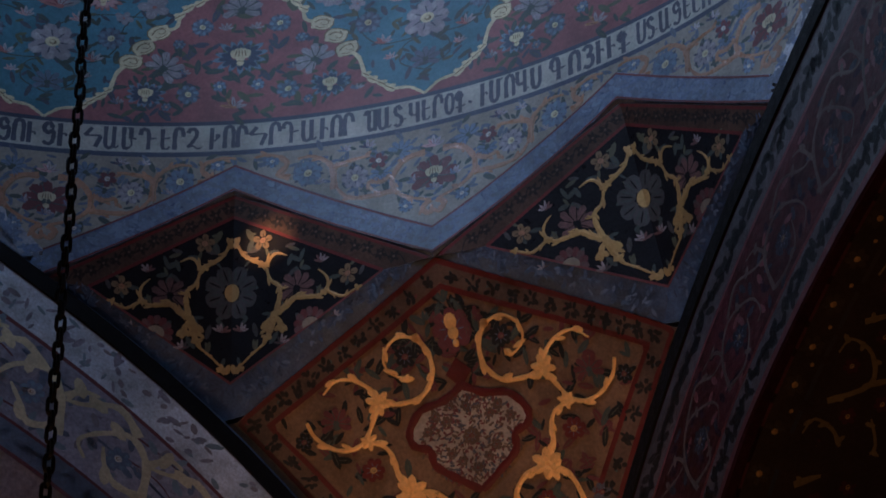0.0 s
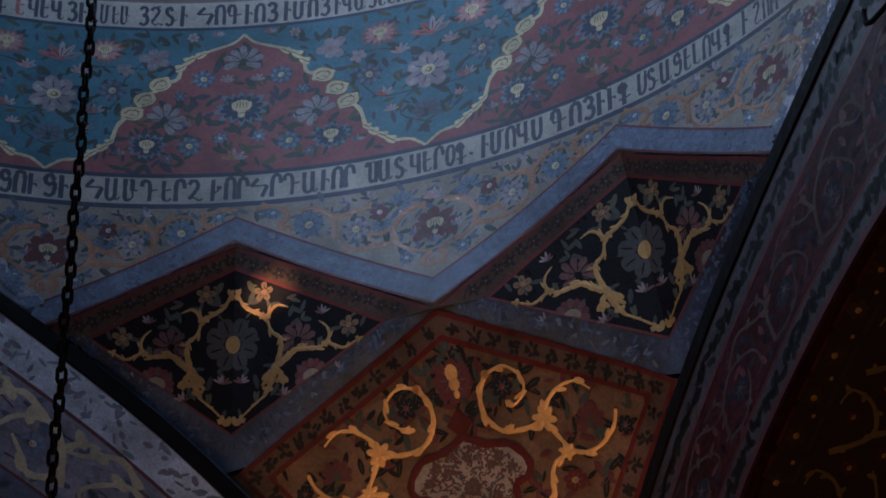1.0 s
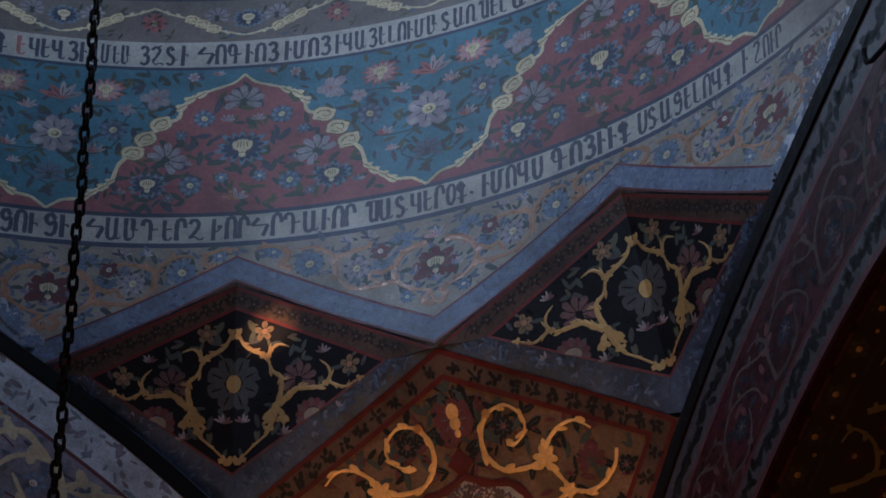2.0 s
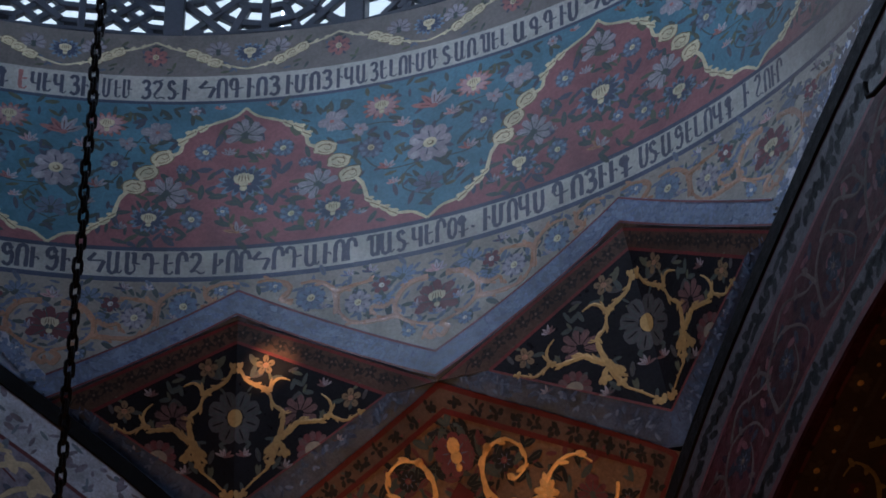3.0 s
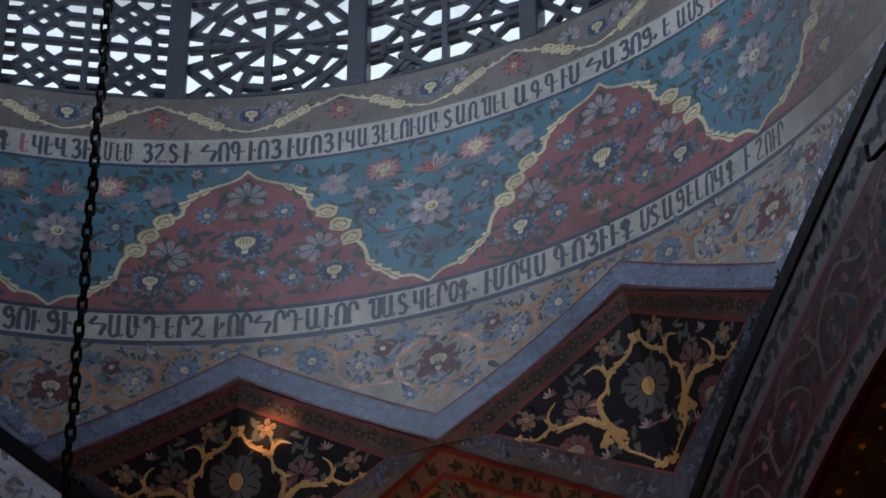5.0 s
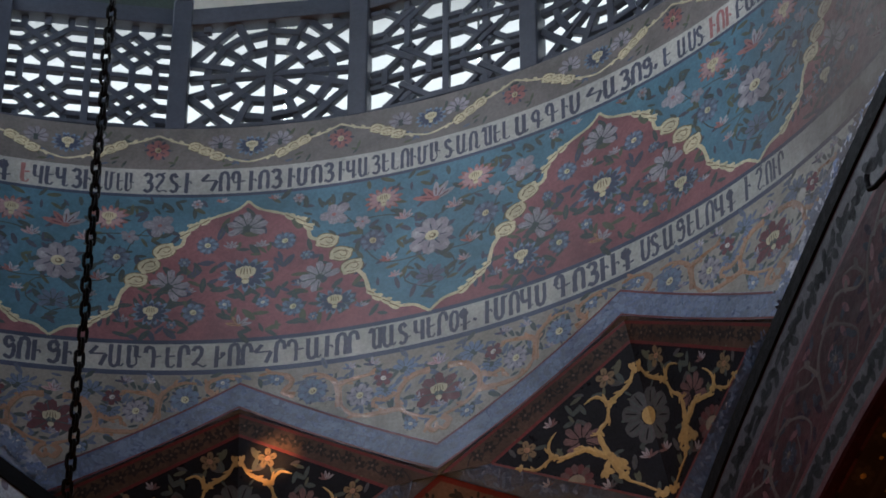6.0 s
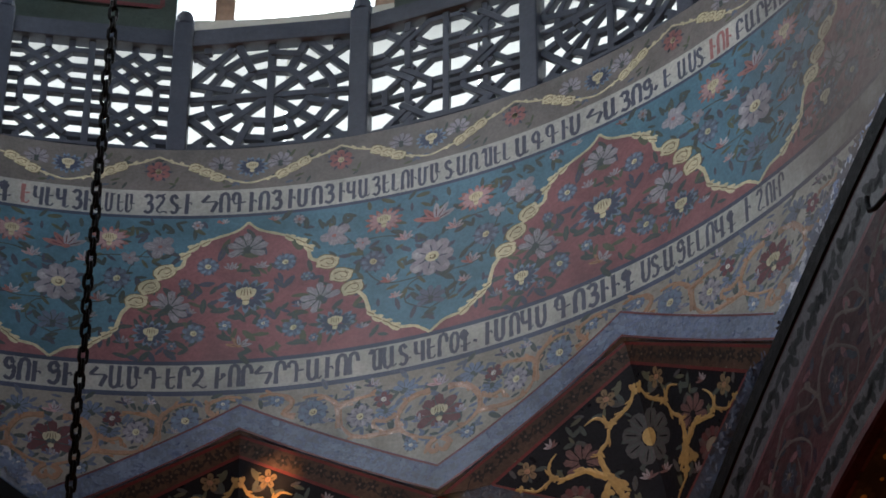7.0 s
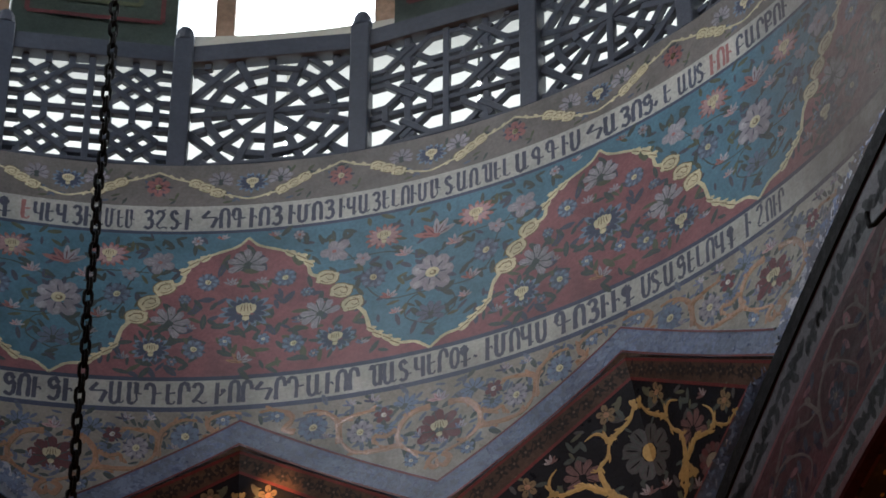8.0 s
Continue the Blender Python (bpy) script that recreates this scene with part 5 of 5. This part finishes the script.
# brush strokes of the letters in a box one unit high: heavy ones first, then the hairlines
ARCH_TOP = [(0.1, 0.0), (0.1, 0.72), (0.22, 0.95), (0.45, 0.95), (0.56, 0.72)]
CUP = [(0.1, 1.0), (0.1, 0.26), (0.22, 0.05), (0.42, 0.05), (0.54, 0.2)]
STROKES = {
    "Ա": ([CUP, [(0.56, 1.0), (0.56, 0.06)]], [[(0.56, 0.07), (0.72, 0.05), (0.84, 0.16)]]),
    "Բ": ([ARCH_TOP], [[(0.1, 0.42), (0.34, 0.36), (0.62, 0.42)]]),
    "Գ": ([[(0.08, 0.62), (0.12, 0.9), (0.3, 0.97), (0.46, 0.8), (0.46, 0.0)]], [[(0.08, 0.62), (0.2, 0.44), (0.46, 0.46), (0.86, 0.5)]]),
    "Դ": ([[(0.06, 0.7), (0.1, 0.92), (0.3, 0.97), (0.5, 0.78), (0.5, 0.0)]], [[(0.5, 0.5), (0.92, 0.56)]]),
    "Ե": ([[(0.2, 0.98), (0.2, 0.2), (0.3, 0.04)]], [[(0.2, 0.52), (0.62, 0.56)], [(0.28, 0.05), (0.48, 0.03), (0.62, 0.16)]]),
    "Զ": ([[(0.48, 0.42), (0.2, 0.5), (0.12, 0.76), (0.3, 0.96), (0.5, 0.8), (0.5, 0.0)]], [[(0.5, 0.3), (0.86, 0.36)]]),
    "Թ": ([[(0.1, 0.0), (0.1, 1.0)], [(0.1, 0.9), (0.4, 0.95), (0.54, 0.72), (0.4, 0.5), (0.12, 0.55)]], [[(0.1, 0.2), (0.6, 0.26)]]),
    "Ի": ([[(0.16, -0.04), (0.16, 1.02)]], [[(0.02, 0.98), (0.16, 0.94)], [(0.16, 0.48), (0.4, 0.56), (0.46, 0.44)]]),
    "Խ": ([[(0.14, -0.04), (0.14, 1.0)], [(0.46, 0.7), (0.46, 0.5)]], [[(0.14, 0.52), (0.3, 0.38), (0.46, 0.5), (0.62, 0.62)]]),
    "Կ": ([[(0.12, 1.0), (0.12, 0.5), (0.24, 0.4)], [(0.56, 0.98), (0.56, 0.0)]], [[(0.2, 0.4), (0.4, 0.38), (0.56, 0.5)]]),
    "Հ": ([[(0.04, 0.56), (0.44, 0.92)], [(0.94, 0.56), (0.66, 0.04)]], [[(0.04, 0.56), (0.94, 0.58)]]),
    "Ձ": ([[(0.1, 0.78), (0.24, 0.96), (0.52, 0.92), (0.58, 0.66), (0.36, 0.34), (0.1, 0.1)]], [[(0.1, 0.1), (0.4, 0.16), (0.66, 0.02), (0.9, 0.1)]]),
    "Ղ": ([[(0.1, 1.0), (0.1, 0.6), (0.22, 0.44), (0.44, 0.5)], [(0.54, 1.0), (0.54, 0.04)]], [[(0.54, 0.05), (0.7, 0.03), (0.84, 0.14)]]),
    "Մ": ([CUP, [(0.54, 0.16), (0.54, 0.98)]], [[(0.54, 0.96), (0.72, 0.9), (0.8, 0.98)]]),
    "Յ": ([[(0.1, 0.84), (0.28, 0.98), (0.52, 0.9), (0.5, 0.66), (0.28, 0.54)], [(0.28, 0.54), (0.56, 0.46), (0.6, 0.2), (0.4, 0.02), (0.1, 0.12)]], []),
    "Ն": ([[(0.12, 1.0), (0.12, 0.2), (0.22, 0.04), (0.4, 0.06)], [(0.52, 0.98), (0.52, 0.46)]], [[(0.3, 0.94), (0.52, 0.98)], [(0.4, 0.06), (0.56, 0.2), (0.52, 0.46)], [(0.52, 0.5), (0.82, 0.46)]]),
    "Շ": ([[(0.08, 0.8), (0.26, 0.96), (0.54, 0.88), (0.54, 0.66), (0.14, 0.2)]], [[(0.14, 0.18), (0.34, 0.04), (0.62, 0.1), (0.86, 0.02)], [(0.3, 0.96), (0.7, 1.04)]]),
    "Ո": ([ARCH_TOP + [(0.56, 0.0)]], []),
    "Պ": ([[(0.04, 0.78), (0.14, 0.96), (0.28, 0.82), (0.28, 0.22), (0.4, 0.05), (0.58, 0.14)], [(0.66, 1.0), (0.66, 0.0)]], [[(0.28, 0.9), (0.46, 0.98), (0.66, 0.9)]]),
    "Ռ": ([ARCH_TOP + [(0.56, 0.06)]], [[(0.56, 0.07), (0.72, 0.05), (0.86, 0.16)], [(0.1, 0.5), (-0.06, 0.44)]]),
    "Ս": ([CUP + [(0.58, 0.4), (0.58, 1.0)]], []),
    "Վ": ([[(0.1, 1.0), (0.1, 0.56), (0.24, 0.4), (0.5, 0.46)], [(0.56, 1.0), (0.56, 0.0)]], [[(0.56, 0.1), (0.8, 0.16)]]),
    "Տ": ([[(0.46, 0.78), (0.3, 0.96), (0.1, 0.84), (0.16, 0.6), (0.46, 0.4), (0.46, 0.14), (0.26, 0.02), (0.06, 0.12)]], [[(0.46, 0.28), (0.78, 0.3)]]),
    "Ր": ([ARCH_TOP + [(0.56, 0.58)]], []),
    "Ց": ([[(0.5, 0.76), (0.34, 0.96), (0.12, 0.86), (0.12, 0.64), (0.3, 0.52), (0.5, 0.62), (0.56, 0.4), (0.5, 0.12), (0.3, 0.02), (0.08, 0.14)]], [[(0.5, 0.8), (0.5, 0.6)]]),
    "Ւ": ([[(0.14, 1.0), (0.14, 0.0)]], [[(0.14, 0.46), (0.4, 0.52), (0.46, 0.4)]]),
    "Ք": ([[(0.32, 0.96), (0.32, -0.06)], [(0.32, 0.96), (0.1, 0.84), (0.1, 0.64), (0.3, 0.54)]], [[(0.32, 0.9), (0.5, 0.74), (0.32, 0.54)], [(0.04, 0.24), (0.36, 0.22), (0.68, 0.3)]]),
    "Օ": ([[(0.32, 0.96), (0.12, 0.76), (0.12, 0.24), (0.32, 0.04), (0.52, 0.24), (0.52, 0.76), (0.32, 0.96)]], []),
    "Լ": ([[(0.14, 1.0), (0.14, 0.1)]], [[(0.14, 0.1), (0.4, 0.04), (0.62, 0.14)]]),
    ".": ([[(0.08, 0.28), (0.16, 0.38)]], []), ",": ([[(0.06, 0.2), (0.2, 0.42)]], []),
}


def inscription(words, low, height, label, red=()):
    thing = empty("inscription", label, "inscription", "inscriptions round the drum")
    wide = lambda c: max(x for group in STROKES[c] for line in group for x, _ in line) + 0.09
    rnd = random.Random(len(words))
    for word, a0, a1 in words:
        gap = 0.07
        k = radians(a1 - a0) * R / (sum(wide(c) for c in word) + gap * (len(word) - 1))
        at = radians(a0) * R
        for c in word:
            sh = Sheet(on_drum(0.0))
            mat = "rose" if (word, a0) in red else "ink"
            tall, sway = height * rnd.uniform(0.96, 1.04), rnd.uniform(-0.03, 0.03)
            for lines, w, lift in ((STROKES[c][0], 0.245, 0.006), (STROKES[c][1], 0.115, 0.0066)):
                for line in lines:
                    sh.stroke([(at + (x + sway * y) * k, low + y * tall) for x, y in line], w * min(k, height * 1.05) * rnd.uniform(0.92, 1.06), mat, lift, 0.0, (1.05, 0.9))
            sh.make("letter", thing)
            at += (wide(c) + gap) * k
    return thing


inscription(UPPER, 14.012, 0.138, "dark painted letters on the pale upper band", {("Ե", -4.48), ("ԻՈՒ", 55.07)})
inscription(LOWER, 12.768, 0.146, "dark painted letters on the pale lower band")

# ---------- painting on the arches ----------
rnd = random.Random(21)
for k, az in enumerate(ARCHES):
    art = empty("painted_arch_border", "blue border strips and pale scrolls on the arch", "painted border", "painted borders of the arches")
    inn = ARCH_IN + (0.2 if k == 0 else 0.0)
    wide = ARCH_OUT + (0.055 if k == 0 else -0.02) - inn
    K = (0.095, wide)
    for side in (-1, 1):
        face = on_arch(az, side)
        pl = lambda t, q, off=0.0, face=face, inn=inn, wide=wide: face(t, inn + q * wide, off)
        T = [20 + (crown(ARCH_OUT, az) - 20) * i / 70 for i in range(71)]
        strips = ((0.74, 0.985, "arch_blue_sheen"), (0.715, 0.74, "maroon"), (0.19, 0.21, "maroon"), (0.04, 0.19, "slate_dark"), (0.015, 0.04, "maroon"))
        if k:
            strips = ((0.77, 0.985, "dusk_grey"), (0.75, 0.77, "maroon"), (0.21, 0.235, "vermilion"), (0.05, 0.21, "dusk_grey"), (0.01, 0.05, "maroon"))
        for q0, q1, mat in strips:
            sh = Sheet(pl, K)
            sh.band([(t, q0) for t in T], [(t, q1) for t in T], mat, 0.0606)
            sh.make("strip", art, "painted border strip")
        sh = Sheet(pl, K)
        for i in range(110):
            t = 25 + 53 * i / 110
            for q in ((0.875, 0.13) if k else (0.115,)):
                for j in range(2):
                    a = rnd.uniform(0, math.tau)
                    sh.blob(t + rnd.uniform(-0.3, 0.3), q + rnd.uniform(-0.04, 0.04), 0.05, 0.024, "dark_tint" if k else "slate", 0.0612, a, 0.85, 7)
            for j in range(2):
                a = rnd.uniform(0, math.tau)
                sh.blob(t + rnd.uniform(-0.3, 0.3), rnd.uniform(0.25, 0.7), 0.045, 0.02, rnd.choice(("maroon", "arch_plum", "dusk_blue") if k else ("lilac", "slate", "slate_dark", "sky_petal")), 0.0612, a, 0.85, 7)
        for i in range(170 if k == 0 else 0):
            sh.blob(rnd.uniform(25, 74), rnd.uniform(0.76, 0.97), rnd.uniform(0.02, 0.05), rnd.uniform(0.008, 0.02), rnd.choice(("sky_petal", "arch_violet", "arch_violet", "lilac")), 0.0612, rnd.uniform(0, math.tau), 0.85, 7)
        for i in range(44 if k == 0 else 0):
            t, q, e = rnd.uniform(24, 70), rnd.uniform(0.24, 0.70), rnd.uniform(-0.05, 0.05)
            sh.stroke([(t, q), (t + 1.6, q + e), (t + rnd.uniform(2.5, 5.0), q + e * 0.4)], rnd.uniform(0.008, 0.02), rnd.choice(("maroon", "slate_dark", "navy")), 0.0609, 0, (0.5, 1.0))
        sh.make("leaves", art, "dim leaves of the border", "stuff")
        for j in range(8):
            t0 = 28 + j * 5.9
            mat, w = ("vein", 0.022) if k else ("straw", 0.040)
            for pts in ([(t0, 0.30), (t0 + 1.0, 0.52), (t0 + 2.6, 0.62), (t0 + 4.2, 0.50), (t0 + 4.6, 0.36), (t0 + 3.9, 0.30)],
                        [(t0 + 1.0, 0.52), (t0 + 0.6, 0.64), (t0 - 0.4, 0.68)],
                        [(t0 + 2.6, 0.62), (t0 + 4.4, 0.68), (t0 + 5.9, 0.56), (t0 + 6.9, 0.52)],
                        [(t0 + 0.1, 0.32), (t0 + 1.6, 0.27), (t0 + 2.8, 0.33), (t0 + 3.4, 0.42)]):
                sh = Sheet(pl, K)
                sh.stroke([(x + rnd.uniform(-0.25, 0.25), y + rnd.uniform(-0.02, 0.02)) for x, y in pts], w, mat, 0.0614, 0.0006, (1.3, 0.4))
                path = smooth(pts)
                x, y = path[len(path) // 2]
                sh.blob(x, y, w * 1.6, w * 0.8, mat, 0.0618, rnd.uniform(0, 3), 0.9, 8)
                sh.make("scroll", art, "pale olive scroll")
            sh = Sheet(pl, K)
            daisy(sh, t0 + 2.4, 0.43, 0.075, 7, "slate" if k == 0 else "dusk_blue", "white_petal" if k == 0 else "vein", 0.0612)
            sh.make("flower", art, "dim blue flower")
        # underside of the arch
        sf = on_soffit(az, side)
        T = [15 + (crown(ARCH_IN, az) - 15) * i / 40 for i in range(41)]
        for d0, d1, mat in ((0.004, 0.02, "maroon"), (0.155, 0.178, "navy"), (0.70, 0.73, "navy")):
            sh = Sheet(sf, (0.084, 1))
            sh.band([(t, d0) for t in T], [(t, d1) for t in T], mat, 0.001)
            sh.make("strip", art, "thin line under the arch")
        for i in range(18):
            sh = Sheet(sf, (0.084, 1))
            t = 20 + 2.8 * i + rnd.uniform(-0.3, 0.3)
            daisy(sh, t, 0.082, 0.058, 6, "kite_brown", "gilt_bright", 0.002)
            sh.blob(t, 0.082, 0.017, 0.017, "gilt_bright", 0.004, 0, 1, 8, 0.004)
            bloom = sh.make("flower", art, "brown flower with a gilt heart")
            sh = Sheet(sf, (0.084, 1))
            sh.blob(t + 1.4, 0.12, 0.012, 0.011, "gilt_bright", 0.003, 0, 1, 7)
            sh.make("bead", bloom, "small gilt bead")
        for j in range(9):
            t0 = 22 + j * 5.2
            for pts in ([(t0, 0.27), (t0 + 1.6, 0.44), (t0 + 3.4, 0.38), (t0 + 4.0, 0.25), (t0 + 3.0, 0.22)], [(t0 + 1.6, 0.44), (t0 + 2.9, 0.60), (t0 + 4.8, 0.52)]):
                sh = Sheet(sf, (0.084, 1))
                sh.stroke(pts, 0.024, "gilt", 0.002, 0.001, (1.4, 0.4))
                path = smooth(pts)
                for i in range(1, len(path) - 1, 3):
                    a = rnd.uniform(0, math.tau)
                    sh.blob(path[i][0] + math.cos(a) * 0.16, path[i][1] + math.sin(a) * 0.013, 0.030, 0.014, "gilt", 0.003, a, 0.85, 7)
                sh.make("scroll", art, "dim gilt scroll")
            for x, y in ((t0 + 2.4, 0.31), (t0 + 0.6, 0.54), (t0 + 4.6, 0.40)):
                sh = Sheet(sf, (0.084, 1))
                daisy(sh, x, y, 0.045, 6, "maroon", "gilt_bright", 0.002)
                sh.make("flower", art, "maroon flower with a gilt heart")

# mottled leaves painted on the blue moulding
mot = empty("painted_moulding_leaves", "blue leaves painted along the zigzag moulding", "painted leaves")
sh = Sheet(lambda s, h, off=0.0: ring(math.degrees(s / R), h, R - off))
for i in range(1500):
    a = rnd.uniform(-20, 92)
    t = rnd.uniform(0, math.tau)
    l = rnd.uniform(0.018, 0.04)
    sh.blob(radians(a) * R, bottom(a) - rnd.uniform(0.045, 0.155), l, l * 0.45, rnd.choice(("slate_dark", "slate", "slate_dark", "slate_gloss", "slate")), 0.025, t, 0.85, 6)
sh.make("leaves", mot, "dark and pale blue leaves", "stuff")

# ---------- chain of the chandelier, hanging from the dome ----------
def link_mesh():
    bm = bmesh.new()
    half, rad, wire = 0.021, 0.0165, 0.0085
    path = [(rad * math.cos(a), half + rad * math.sin(a)) for a in [math.pi * i / 5 for i in range(6)]]
    path += [(-x, -y) for x, y in path]
    n = len(path)
    rows = []
    for i, (x, y) in enumerate(path):
        d = Vector((x, 0, y - math.copysign(half, y))).normalized()
        rows.append([bm.verts.new(Vector((x, 0, y)) + d * wire * math.cos(t) + Vector((0, wire * math.sin(t), 0))) for t in [math.tau * j / 6 for j in range(6)]])
    for i in range(n):
        a, b = rows[i], rows[(i + 1) % n]
        for j in range(6):
            bm.faces.new((a[j], a[(j + 1) % 6], b[(j + 1) % 6], b[j]))
    bmesh.ops.recalc_face_normals(bm, faces=bm.faces)
    mesh = bpy.data.meshes.new("link")
    bm.to_mesh(mesh)
    bm.free()
    mesh.materials.append(MATS["chain_iron"])
    return mesh


chain = empty("chandelier_chain", "dark iron link chain hanging from the dome", "chain")
LINK = link_mesh()
CHAIN_X, PITCH, Z_LOW = 0.085, 0.062, 7.0
for i in range(100):
    ob = new("link", LINK)
    ob.parent = chain
    ob.location = (CHAIN_X + 0.004 * math.sin(i * 0.7), 0.0, Z_LOW + PITCH * i)
    ob.rotation_euler = (0, 0, radians(20 + 90 * (i % 2)))
bm = bmesh.new()
z = Z_LOW + PITCH * 100
while z < 23.7:
    bmesh.ops.create_cone(bm, cap_ends=True, segments=6, radius1=0.008, radius2=0.008, depth=0.5, matrix=Matrix.Translation((CHAIN_X, 0, z + 0.22)))
    z += 0.48
solid("rod", bm, "chain_iron", chain, "iron rod up to the dome")

# ---------- iron hook on the arch ----------
hook = empty("iron_hook", "black iron hook fixed to the painted arch", "hook")
pl = on_arch(ARCHES[1], -1)
n = Vector((math.sin(radians(ARCHES[1])), math.cos(radians(ARCHES[1])), 0))
u = Vector((math.cos(radians(ARCHES[1])), -math.sin(radians(ARCHES[1])), 0))
base = n * (ARCH_N - 0.06) + u * 0.11 + Vector((0, 0, 11.86))
curve = bpy.data.curves.new("hook_bar", "CURVE")
curve.dimensions, curve.bevel_depth, curve.bevel_resolution = "3D", 0.014, 2
sp = curve.splines.new("POLY")
pts = [base + u * 0.12 + n * 0.10 + Vector((0, 0, 0.02)), base + u * 0.10 - n * 0.02, base + u * 0.06 - n * 0.05 - Vector((0, 0, 0.045)), base - n * 0.06 - Vector((0, 0, 0.055)),
       base - u * 0.05 - n * 0.06 - Vector((0, 0, 0.03)), base - u * 0.065 - n * 0.06 + Vector((0, 0, 0.03)), base - u * 0.06 - n * 0.06 + Vector((0, 0, 0.06))]
sp.points.add(len(pts) - 1)
for p, q in zip(sp.points, pts):
    p.co = (*q, 1)
ob = new("hook_bar", curve)
ob.parent = hook
curve.materials.append(MATS["iron"])
